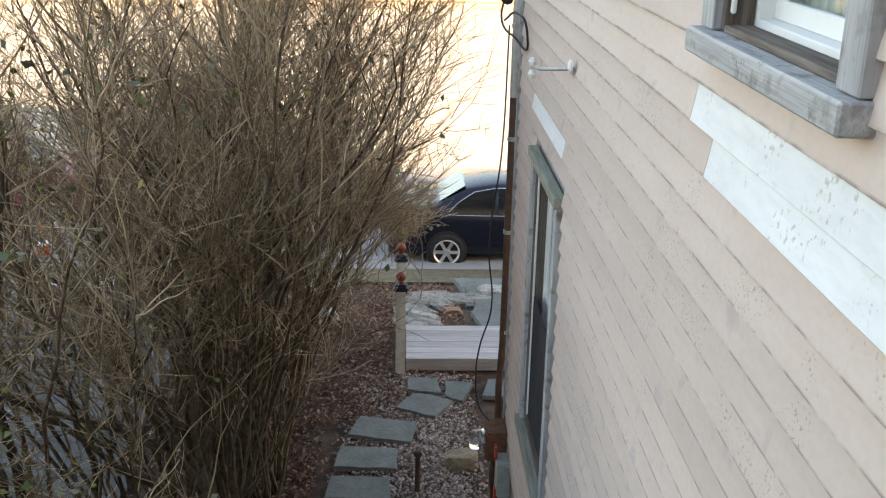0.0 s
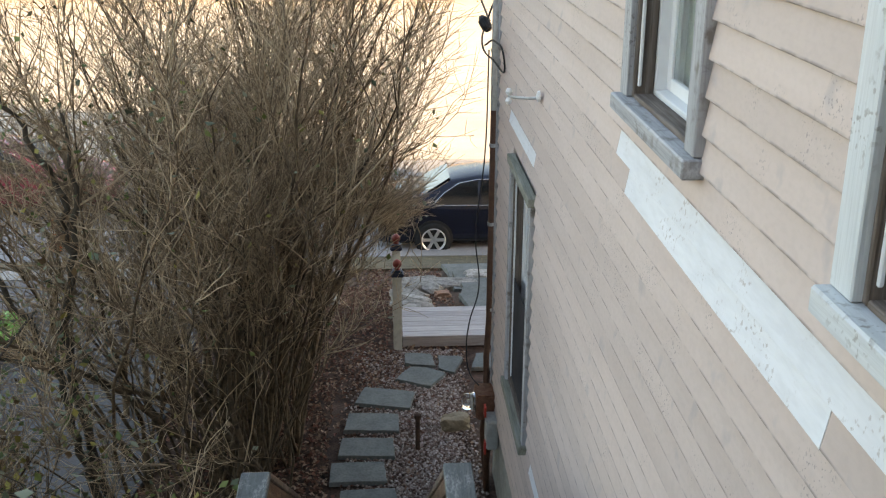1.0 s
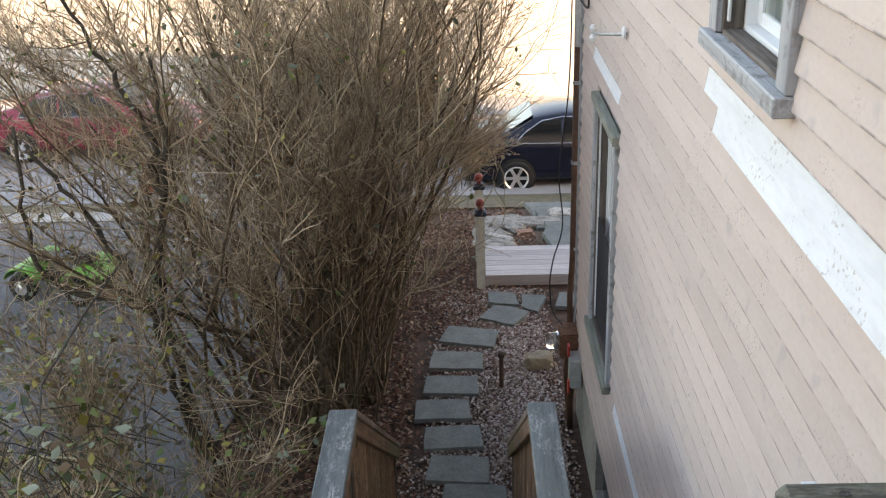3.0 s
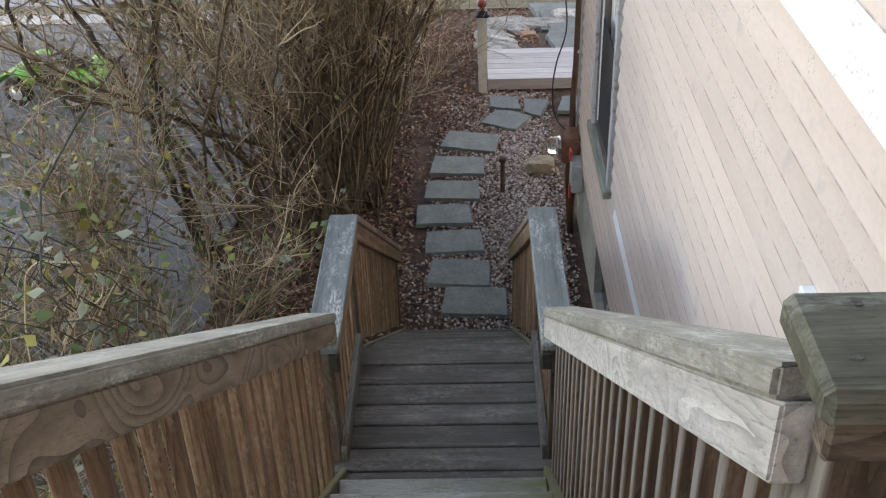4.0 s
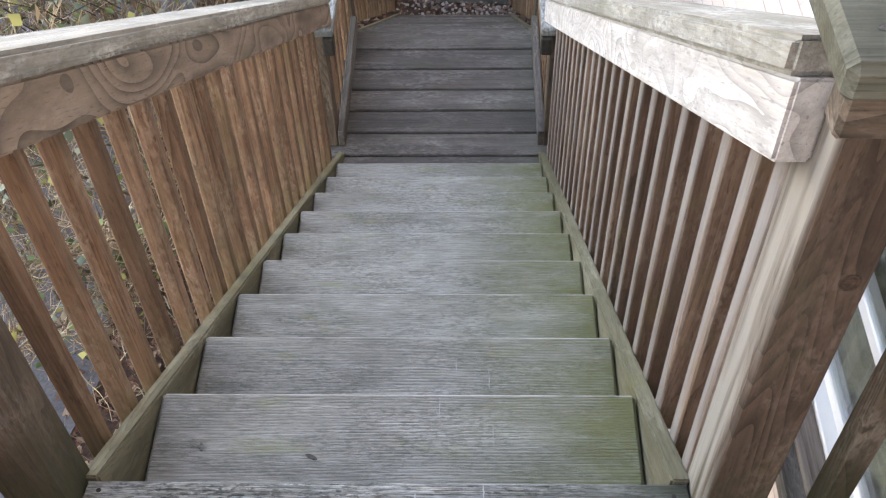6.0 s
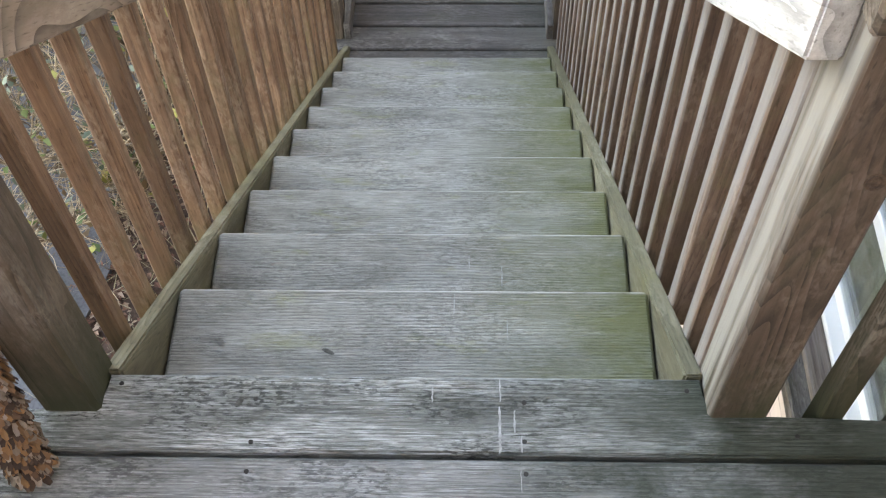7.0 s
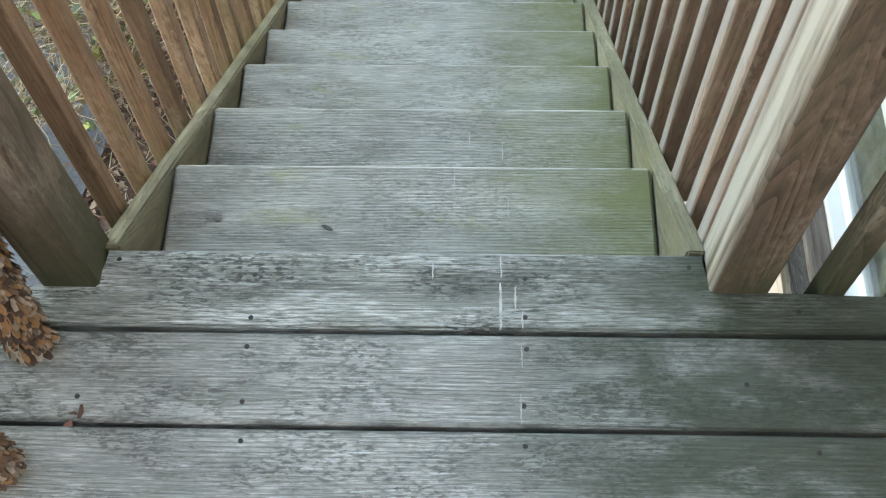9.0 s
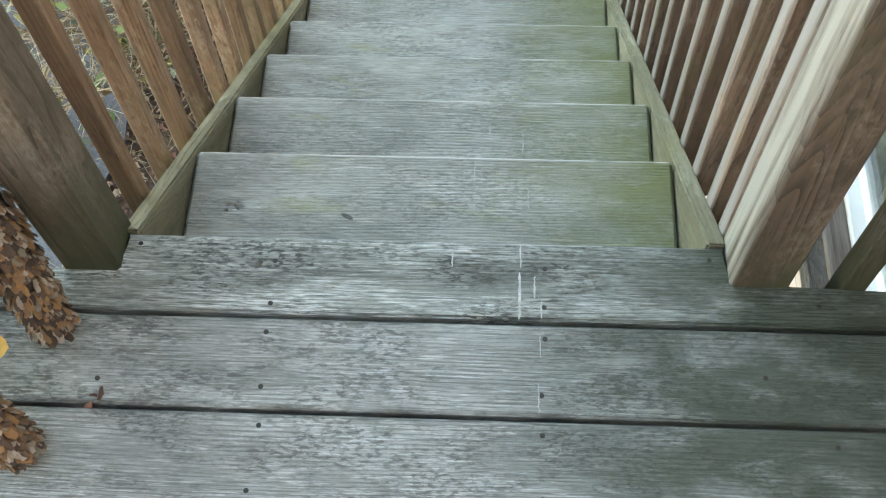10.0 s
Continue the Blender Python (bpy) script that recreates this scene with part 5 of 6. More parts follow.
def car(name, label, x_rear, y_near, ground, paint, wheel_from_rear=1.02, flip=False):
    """A four-door saloon, rear towards -x, built from cross-sections along its length."""
    c = empty(name, label, "car", group="parked cars", at=(x_rear, y_near, ground))
    W, L = 1.78, 4.75
    # station: x, half width low, half width belt, belt height, top height, half width top
    st = [(0.00, 0.70, 0.72, 0.78, 0.80, 0.62), (0.10, 0.80, 0.82, 0.90, 0.98, 0.68), (0.50, 0.87, 0.87, 0.96, 1.04, 0.70), (0.85, 0.89, 0.885, 0.97, 1.12, 0.66),
          (1.35, 0.89, 0.89, 0.965, 1.38, 0.60), (1.90, 0.89, 0.89, 0.95, 1.46, 0.59), (2.50, 0.89, 0.89, 0.94, 1.46, 0.59), (2.95, 0.89, 0.885, 0.93, 1.36, 0.61),
          (3.55, 0.89, 0.88, 0.92, 1.00, 0.68), (4.20, 0.87, 0.85, 0.82, 0.88, 0.66), (4.62, 0.78, 0.78, 0.66, 0.72, 0.60), (4.75, 0.66, 0.68, 0.55, 0.58, 0.55)]
    bm = bmesh.new()
    rings = []
    for x, wl, wb, hb, ht, wt in st:
        half = [(wl * 0.86, 0.20), (wl, 0.30), (wl + 0.012, 0.55), (wb, hb - 0.06), (wb - 0.02, hb), (wt + (wb - wt) * 0.45, hb + (ht - hb) * 0.55), (wt, ht - 0.03 * (ht > 1.2)), (wt * 0.6, ht + 0.012)]
        ring = [(y, z) for y, z in half] + [(-y, z) for y, z in reversed(half)]
        rings.append([bm.verts.new((x, W / 2 + y, z)) for y, z in ring])
    for a, b in zip(rings, rings[1:]):
        n = len(a)
        for i in range(n):
            bm.faces.new((a[i], a[(i + 1) % n], b[(i + 1) % n], b[i]))
    bm.faces.new(rings[0])
    bm.faces.new(rings[-1][::-1])
    bmesh.ops.subdivide_edges(bm, edges=list(bm.edges), cuts=1, smooth=0.6, use_grid_fill=True)
    body = part("body", bm, paint, c, smooth=True)
    # wheel arches, wheels
    for wx in (wheel_from_rear, 3.78):
        for wy, s in ((0.0, -1), (W, 1)):
            bm = bmesh.new()
            lathe(bm, [(0.36, -0.02), (0.365, 0.004), (0.345, 0.008)], 28, pose(wx, wy + s * 0.014, 0.335, 90 if s < 0 else -90, 0, 0))
            part("wheel_arch", bm, M_TYRE, c)
            bm = bmesh.new()
            m = pose(wx, wy + s * 0.062, 0.322, 90 if s < 0 else -90, 0, 0)
            lathe(bm, [(0.225, -0.10), (0.30, -0.10), (0.32, -0.07), (0.322, -0.01), (0.305, 0.012), (0.235, 0.016), (0.225, 0.0)], 32, m, False)
            wheel = part("wheel", bm, M_TYRE, c, smooth=True)
            bm = bmesh.new()
            lathe(bm, [(0.222, -0.015), (0.235, 0.012), (0.225, 0.020), (0.205, 0.004), (0.205, -0.05), (0.05, -0.055)], 32, m, False)
            r = part("rim", bm, M_ALLOY, wheel, "silver alloy rim", smooth=False)
            bm = bmesh.new()
            lathe(bm, [(0.20, -0.046), (0.20, -0.042)], 24, m)
            part("brake_shadow", bm, M_TYRE, wheel)
            bm = bmesh.new()
            for k in range(6):
                vs = box(bm, 0.03, 0.212, -0.027, 0.027, -0.028, 0.004)
                bmesh.ops.rotate(bm, verts=vs, cent=(0, 0, 0), matrix=Matrix.Rotation(k * math.pi / 3, 3, "Z"))
                bmesh.ops.transform(bm, matrix=m, verts=vs)
            lathe(bm, [(0.06, -0.03), (0.06, 0.008), (0.04, 0.014)], 16, m)
            part("spokes", bm, M_ALLOY, wheel)
    # side glass, chrome line, door gaps on both sides
    for s, wy in ((-1, 0.0), (1, W)):
        def side(x, h):
            """The body's side at height h above the belt, a few millimetres proud."""
            k = min(1.0, max(0.0, (h - 0.95) / 0.5))
            return wy - s * (0.02 + 0.27 * k) + s * 0.008
        for gx in ([(1.06, 0.99), (1.22, 1.16), (1.50, 1.32), (1.86, 1.385), (1.86, 0.975)], [(1.92, 0.975), (1.92, 1.39), (2.55, 1.39), (2.86, 1.28), (3.18, 1.05), (3.22, 0.965)]):
            bm = bmesh.new()
            f = bm.faces.new([bm.verts.new((x, side(x, h), h)) for x, h in gx])
            e = bmesh.ops.extrude_face_region(bm, geom=[f])
            bmesh.ops.translate(bm, vec=(0, s * 0.006, 0), verts=[v for v in e["geom"] if isinstance(v, bmesh.types.BMVert)])
            part("side_window", bm, M_CARGLASS, c, "dark tinted side glass")
        sv, sf = [], []
        trim = [(3.24, 0.965), (2.2, 0.968), (1.2, 0.975), (1.04, 0.985), (1.07, 1.05), (1.22, 1.18), (1.50, 1.345), (1.86, 1.405), (2.55, 1.41), (2.9, 1.30)]
        tube(sv, sf, [Vector((x, side(x, h) + s * 0.006, h)) for x, h in trim], [0.009] * len(trim), 5)
        mesh_part("chrome_trim", sv, sf, M_CHROME, c, "thin chrome window line")
        bm = bmesh.new()
        for dx in (1.89, 2.98):
            box(bm, dx - 0.004, dx + 0.004, wy + s * 0.004, wy - s * 0.02, 0.32, 0.95)
        box(bm, 0.55, 4.3, wy + s * 0.006, wy - s * 0.03, 0.30, 0.318)
        part("door_gaps", bm, M_TYRE, c)
        for dx in (1.98, 3.05):
            bm = bmesh.new()
            box(bm, dx, dx + 0.18, wy + s * 0.03, wy - s * 0.01, 0.82, 0.85)
            bmesh.ops.bevel(bm, geom=list(bm.edges), offset=0.006, segments=1, affect="EDGES")
            part("door_handle", bm, paint, c)
    for xa, xb, za, zb, nm in ((0.90, 1.34, 1.145, 1.385, "rear_window"), (3.50, 2.98, 1.035, 1.365, "windscreen")):
        bm = bmesh.new()
        bm.faces.new([bm.verts.new(p) for p in ((xa, W / 2 - 0.62, za + 0.012), (xa, W / 2 + 0.62, za + 0.012), (xb, W / 2 + 0.52, zb + 0.02), (xb, W / 2 - 0.52, zb + 0.02))])
        e = bmesh.ops.extrude_face_region(bm, geom=list(bm.faces))
        bmesh.ops.translate(bm, vec=(0, 0, 0.012), verts=[v for v in e["geom"] if isinstance(v, bmesh.types.BMVert)])
        part(nm, bm, M_CARGLASS, c)
    for yy in (0.14, W - 0.14):
        bm = bmesh.new()
        box(bm, -0.012, 0.12, yy - 0.12, yy + 0.12, 0.68, 0.80)
        bmesh.ops.bevel(bm, geom=list(bm.edges), offset=0.02, segments=2, affect="EDGES")
        part("tail_light", bm, M_REDBALL, c, "red tail light")
        bm = bmesh.new()
        box(bm, 4.50, 4.68, yy - 0.10, yy + 0.16 if yy < 1 else yy + 0.10, 0.56, 0.66)
        bmesh.ops.bevel(bm, geom=list(bm.edges), offset=0.02, segments=2, affect="EDGES")
        part("headlight", bm, M_CHROME, c, "clear headlight")
    return c


M_CARRED = material("faded_red_paint", (0.22, 0.03, 0.05), (0.25, 0.04, 0.06), (2, 2, 2), 0.25, 0.0, spec=0.5, vary=0)
car("parked_car", "dark navy saloon car with silver alloy wheels at the kerb", 0.06, 17.97, -1.60, M_CARBLUE)
car("parked_car", "dull red saloon car parked across the street", -10.3, 20.6, STREET + 0.012, M_CARRED)

# ---- traffic cone ----
M_ORANGE = material("orange_plastic", (0.75, 0.11, 0.015), (0.85, 0.15, 0.02), (5, 5, 5), 0.5, 0.05, vary=0)
cone = empty("traffic_cone", "orange traffic cone with white bands by the street", "cone", at=(-6.0, 18.25, ground_z(0, 18.25) + 0.012))
bm = bmesh.new()
box(bm, -0.18, 0.18, -0.18, 0.18, 0.0, 0.035)
bmesh.ops.bevel(bm, geom=list(bm.edges), offset=0.01, segments=1, affect="EDGES")
part("base", bm, M_ORANGE, cone)
bm = bmesh.new()
lathe(bm, [(0.14, 0.035), (0.028, 0.71), (0.02, 0.72)], 20)
part("body", bm, M_ORANGE, cone, smooth=True)
for za, zb in ((0.30, 0.40), (0.48, 0.56)):
    bm = bmesh.new()
    rr = lambda z: 0.143 - 0.166 * (z - 0.035) + 0.002
    lathe(bm, [(rr(za), za), (rr(zb), zb)], 20)
    part("reflective_band", bm, M_VINYL, cone, "white reflective band")

# ---- toy quad bike ----
M_LIME = material("lime_plastic", (0.09, 0.32, 0.03), (0.13, 0.40, 0.05), (5, 5, 5), 0.4, 0.02, vary=0)
M_BLACKPLASTIC = material("black_plastic", (0.02, 0.02, 0.022), (0.035, 0.035, 0.037), (6, 6, 6), 0.6, 0.05, vary=0)
quad = empty("toy_quad_bike", "lime green child's quad bike with black tyres on the driveway", "toy vehicle", at=(-4.65, 10.55, 0.012))
quad.rotation_euler = (0, 0, radians(-14))
quad.scale = (1.08, 1.08, 1.08)
for wx in (-0.34, 0.34):
    for wy in (-0.28, 0.28):
        bm = bmesh.new()
        s = 1 if wy > 0 else -1
        m = pose(wx, wy, 0.155, 90 * -s, 0, 0)
        lathe(bm, [(0.08, -0.07), (0.13, -0.075), (0.155, -0.05), (0.155, 0.04), (0.13, 0.065), (0.085, 0.06), (0.08, 0.045)], 22, m)
        w = part("wheel", bm, M_TYRE, quad, smooth=True)
        bm = bmesh.new()
        lathe(bm, [(0.082, 0.03), (0.082, 0.052), (0.05, 0.06), (0.02, 0.07)], 16, m)
        part("hub", bm, M_ALLOY, w, "grey hub")
bm = bmesh.new()
box(bm, -0.36, 0.36, -0.10, 0.10, 0.14, 0.30)
for wx in (-0.34, 0.34):
    box(bm, wx - 0.02, wx + 0.02, -0.24, 0.24, 0.135, 0.175)
bmesh.ops.bevel(bm, geom=list(bm.edges), offset=0.02, segments=2, affect="EDGES")
part("chassis", bm, M_BLACKPLASTIC, quad)
for wx in (-0.34, 0.34):
    bm = bmesh.new()
    prev = None
    for i in range(9):
        a = math.pi * (0.08 + 0.84 * i / 8)
        pair = [bm.verts.new((wx + 0.20 * math.cos(a), yy, 0.19 + 0.18 * math.sin(a))) for yy in (-0.33, -0.10, 0.10, 0.33)]
        if prev:
            for k in range(3):
                bm.faces.new((prev[k], prev[k + 1], pair[k + 1], pair[k]))
        prev = pair
    e = bmesh.ops.extrude_face_region(bm, geom=list(bm.faces))
    bmesh.ops.translate(bm, vec=(0, 0, 0.015), verts=[v for v in e["geom"] if isinstance(v, bmesh.types.BMVert)])
    part("fender", bm, M_LIME, quad, "lime green fender")
bm = bmesh.new()
box(bm, -0.30, 0.10, -0.10, 0.10, 0.38, 0.45)
bmesh.ops.bevel(bm, geom=list(bm.edges), offset=0.03, segments=2, affect="EDGES")
part("seat", bm, M_BLACKPLASTIC, quad)
bm = bmesh.new()
box(bm, 0.08, 0.42, -0.09, 0.09, 0.36, 0.50)
bmesh.ops.bevel(bm, geom=list(bm.edges), offset=0.04, segments=2, affect="EDGES")
part("front_cowl", bm, M_BLACKPLASTIC, quad)
sv, sf = [], []
tube(sv, sf, [Vector((0.16, -0.28, 0.60)), Vector((0.20, -0.12, 0.58)), Vector((0.22, 0.0, 0.54)), Vector((0.20, 0.12, 0.58)), Vector((0.16, 0.28, 0.60))], [0.014] * 5, 8)
tube(sv, sf, [Vector((0.24, 0, 0.45)), Vector((0.21, 0, 0.56))], [0.02, 0.02], 8)
mesh_part("handlebar", sv, sf, M_BLACKPLASTIC, quad)

# ---- meter, pipes and cables at the house corner ----
M_CONDUIT = material("grey_conduit", (0.40, 0.41, 0.41), (0.52, 0.53, 0.53), (5, 5, 5), 0.5, 0.05, metal=0.5, vary=0)
M_RUSTPIPE = material("brown_pipe", (0.075, 0.035, 0.022), (0.13, 0.065, 0.04), (14, 14, 14), 0.7, 0.2, vary=0)
M_RUSTBOX = material("rusty_box", (0.14, 0.06, 0.035), (0.24, 0.12, 0.075), (20, 20, 20), 0.85, 0.3, vary=0)
pipe = empty("downpipe", "thin brown rusty pipe up the house corner", "pipe")
sv, sf = [], []
tube(sv, sf, [Vector((1.04, 7.72, 0.9)), Vector((1.045, 7.80, 1.15)), Vector((1.065, 7.83, 1.5)), Vector((1.07, 7.84, 3.4))], [0.028] * 4, 10)
mesh_part("pipe", sv, sf, M_RUSTPIPE, pipe)
sv, sf = [], []
tube(sv, sf, [Vector((1.07, 7.84, 3.4)), Vector((1.07, 7.84, 6.5))], [0.030] * 2, 10)
mesh_part("upper_pipe", sv, sf, M_CONDUIT, pipe, "grey upper length")
for z in (1.6, 2.4, 3.1, 3.9):
    bm = bmesh.new()
    lathe(bm, [(0.036, -0.015), (0.036, 0.015)], 12, Matrix.Translation((1.07, 7.84, z)))
    part("clamp", bm, M_CONDUIT, pipe)

meter = empty("electric_meter", "rusty electric meter box with a glass dome on the wall", "meter")
bm = bmesh.new()
box(bm, 0.93, 1.10, 7.45, 7.72, 0.69, 0.93)
bmesh.ops.bevel(bm, geom=list(bm.edges), offset=0.015, segments=2, affect="EDGES")
part("box", bm, M_RUSTBOX, meter)
bm = bmesh.new()
lathe(bm, [(0.085, 0.0), (0.085, 0.02), (0.078, 0.03)], 22, pose(0.932, 7.585, 0.81, 0, -90, 0))
part("ring", bm, M_CHROME, meter)
bm = bmesh.new()
lathe(bm, [(0.070, 0.012), (0.07, 0.05)], 22, pose(0.932, 7.585, 0.81, 0, -90, 0))
part("dial", bm, M_VINYL, meter, "white dial face")
bm = bmesh.new()
lathe(bm, [(0.078, 0.03), (0.078, 0.09), (0.06, 0.115), (0.02, 0.122)], 22, pose(0.932, 7.585, 0.81, 0, -90, 0))
part("dome", bm, M_GLASS, meter, "clear glass dome", smooth=True)
bm = bmesh.new()
box(bm, 1.0, 1.10, 7.22, 7.42, 0.52, 0.80)
bmesh.ops.bevel(bm, geom=list(bm.edges), offset=0.012, segments=2, affect="EDGES")
part("lower_box", bm, M_FOUND, meter, "grey lower box")
bm = bmesh.new()
box(bm, 0.985, 1.003, 7.30, 7.37, 0.80, 0.90)
part("tag", bm, M_REDTAG, meter, "bright red tag")
bm = bmesh.new()
box(bm, 0.985, 1.0, 7.25, 7.31, 0.46, 0.58)
part("tag", bm, M_REDTAG, meter, "bright red tag")
sv, sf = [], []
tube(sv, sf, [Vector((1.03, 7.35, 0.53)), Vector((1.02, 7.4, 0.3)), Vector((1.03, 7.45, -0.02))], [0.03] * 3, 10)
tube(sv, sf, [Vector((1.02, 7.6, 0.75)), Vector((1.0, 7.6, 0.5)), Vector((1.04, 7.62, -0.02))], [0.025] * 3, 10)
mesh_part("stub_pipe", sv, sf, M_RUSTPIPE, meter)


def cable(pts, r, label, mat=M_BLACKPLASTIC, nm="cable"):
    """A smooth cable through a few points."""
    cu = bpy.data.curves.new(nm, "CURVE")
    cu.dimensions, cu.bevel_depth, cu.bevel_resolution, cu.resolution_u = "3D", r, 2, 8
    sp = cu.splines.new("BEZIER")
    sp.bezier_points.add(len(pts) - 1)
    for b, p in zip(sp.bezier_points, pts):
        b.co = p
        b.handle_left_type = b.handle_right_type = "AUTO"
    cu.materials.append(mat)
    dg = new("tmp", cu)
    me = bpy.data.meshes.new_from_object(dg)
    bpy.data.objects.remove(dg)
    me.materials.clear()
    me.materials.append(mat)
    return tagged(new(nm, me), label, "cable")


cable([(1.02, 7.85, 3.9), (1.0, 7.84, 3.0), (0.93, 7.8, 2.3), (0.96, 7.75, 1.83), (0.88, 7.75, 1.5), (0.86, 7.75, 1.23), (0.90, 7.72, 1.0), (0.97, 7.66, 0.93)], 0.006, "loose black cable hanging beside the downpipe")
cable([(1.07, 7.8, 4.35), (1.02, 7.95, 4.15), (0.97, 7.95, 3.95), (1.04, 7.7, 3.84), (1.07, 7.2, 3.93), (1.03, 7.5, 4.02), (0.99, 7.9, 3.93)], 0.008, "looped black service cable at the house corner")
cable([(1.03, 7.95, 4.12), (0.75, 12, 5.2), (0.2, 22, 7.6)], 0.009, "black overhead service wire")
bm = bmesh.new()
lathe(bm, [(0.032, 0.0), (0.045, 0.03), (0.045, 0.10), (0.02, 0.14)], 12, pose(1.02, 7.92, 4.05, -35, -30, 0))
tagged(part("weatherhead", bm, M_BLACKPLASTIC), "dark service weatherhead at the house corner", "fitting")

cable([(-2.2, 3.5, -0.02), (-2.22, 3.5, 1.2), (-2.14, 3.5, 2.15), (-2.02, 3.5, 2.40), (-1.92, 3.5, 2.40), (-1.80, 3.52, 2.37), (-1.73, 3.5, 2.30), (-1.735, 3.5, 2.20), (-1.80, 3.5, 2.13)],
      0.0045, "pale straw-coloured bent vine over the low shrubs", M_VINE, "vine")
bracket = empty("wall_bracket", "pale metal wire bracket on the clapboard wall", "bracket")
sv, sf = [], []
tube(sv, sf, [Vector((1.08, 5.37, 4.01)), Vector((1.02, 5.44, 3.995)), Vector((0.95, 5.56, 3.975)), Vector((0.92, 5.63, 3.97))], [0.010, 0.009, 0.009, 0.008], 8)
mesh_part("arm", sv, sf, M_CONDUIT, bracket)
bm = bmesh.new()
lathe(bm, [(0.035, 0.0), (0.035, 0.012), (0.015, 0.02)], 14, pose(1.075, 5.37, 4.02, 0, -90, 0))
part("plate", bm, M_VINYL, bracket)
for dz in (-0.03, 0.03):
    bm = bmesh.new()
    lathe(bm, [(0.012, -0.02), (0.022, 0.0), (0.012, 0.02)], 12, Matrix.Translation((0.92, 5.63, 3.97 + dz)))
    part("insulator", bm, M_VINYL, bracket)

# ---- basement window ----
bw = empty("window_5", "dark basement window in the grey foundation", "window", "structure")
board("frame", bw, M_TRIM, (WALL + 0.03, 4.62, 0.37), (0.5, 0.04, 0.05), (0, 90, 0))
board("frame", bw, M_TRIM, (WALL + 0.03, 5.45, 0.37), (0.5, 0.04, 0.05), (0, 90, 0))
board("pane", bw, M_CARGLASS, (WALL + 0.09, 5.45, 0.37), (1.7, 0.01, 0.5), (0, 0, 90), bevel=0)

# ---- bark figure on the deck ----
M_BARKFLAKE = material("bark_flakes", (0.15, 0.09, 0.05), (0.27, 0.18, 0.11), (20, 20, 20), 0.8, 0.2, vary=0)
island_tones(M_BARKFLAKE, [(0.10, 0.055, 0.033), (0.17, 0.092, 0.048), (0.045, 0.027, 0.020), (0.17, 0.130, 0.100), (0.22, 0.115, 0.052), (0.075, 0.046, 0.033), (0.26, 0.20, 0.16)])
random.seed(17)
fv, ff = [], []


def flaky(a, b, ra, rb, n):
    """A limb shingled with bark flakes."""
    a, b = Vector(a), Vector(b)
    d = (b - a)
    tube(fv, ff, [a + d * (k / 6) for k in range(7)], [(ra + (rb - ra) * k / 6) * 0.86 for k in range(7)], 10)
    dn = d.normalized()
    u = dn.cross(Vector((0.3, 0.9, 0.1))).normalized()
    w = dn.cross(u)
    for _ in range(int(n * 1.5)):
        t, ang = random.random(), random.uniform(0, 6.283)
        r = ra + (rb - ra) * t
        o = u * math.cos(ang) + w * math.sin(ang)
        q = dn.cross(o)
        p = a + d * t + o * (r * random.uniform(0.84, 1.0))
        s = random.uniform(0.0045, 0.0095)
        tip = (dn + q * random.gauss(0, 0.30)).normalized()
        q = tip.cross(o).normalized()
        lift = o * random.uniform(0.003, 0.011)
        k = len(fv)
        fv.extend([p - q * s * 0.5 - tip * s * 1.1, p + q * s * 0.5 - tip * s * 1.1, p + q * s * 0.75 + lift * 0.6, p + q * s * 0.35 + tip * s * 1.2 + lift,
                   p - q * s * 0.45 + tip * s * 1.1 + lift, p - q * s * 0.7 + lift * 0.4, p + o * 0.003])
        ff.extend([(k + i, k + (i + 1) % 6, k + 6) for i in range(6)])


flaky((-0.575, -0.105, DECK + 0.24), (-0.53, -0.182, DECK + 0.012), 0.042, 0.028, 700)
flaky((-0.62, -0.32, DECK + 0.20), (-0.54, -0.362, DECK + 0.014), 0.040, 0.029, 640)
flaky((-0.72, -0.10, DECK + 0.27), (-0.74, -0.42, DECK + 0.25), 0.085, 0.085, 1100)
flaky((-0.86, -0.16, DECK + 0.25), (-0.88, -0.17, DECK + 0.01), 0.040, 0.028, 160)
flaky((-0.86, -0.38, DECK + 0.25), (-0.88, -0.40, DECK + 0.01), 0.040, 0.028, 160)
flaky((-0.56, -0.11, DECK + 0.25), (-0.74, -0.14, DECK + 0.27), 0.05, 0.07, 300)
flaky((-0.61, -0.33, DECK + 0.235), (-0.74, -0.34, DECK + 0.26), 0.05, 0.07, 300)
figure = tagged(mesh_part("bark_figure", fv, ff, M_BARKFLAKE, smooth=False), "small four-legged garden figure shingled with brown bark flakes", "figure")
M_PETAL = material("yellow_ribbon", (0.55, 0.33, 0.08), (0.68, 0.45, 0.14), (9, 9, 9), 0.5, 0.1, vary=0)
bm = bmesh.new()
hub = bm.verts.new((0, 0, 0.004))
for i in range(9):
    a, reach = i * 0.72, 0.045 + 0.014 * (i % 3)
    prev = [hub]
    for k in range(1, 7):
        f = k / 6
        r, wide = reach * f, 0.006 + 0.020 * math.sin(math.pi * min(1, f * 0.8 + 0.1))
        mid = Vector((r * math.cos(a), r * math.sin(a), 0.018 * math.sin(3.0 * f + i)))
        across = Vector((-math.sin(a), math.cos(a), 0.5 * math.sin(4 * f + i))) * wide
        pair = [bm.verts.new(mid - across), bm.verts.new(mid + Vector((0, 0, 0.008))), bm.verts.new(mid + across)]
        if k == 1:
            bm.faces.new((hub, pair[1], pair[0]))
            bm.faces.new((hub, pair[2], pair[1]))
        else:
            bm.faces.new((prev[0], prev[1], pair[1], pair[0]))
            bm.faces.new((prev[1], prev[2], pair[2], pair[1]))
        prev = pair
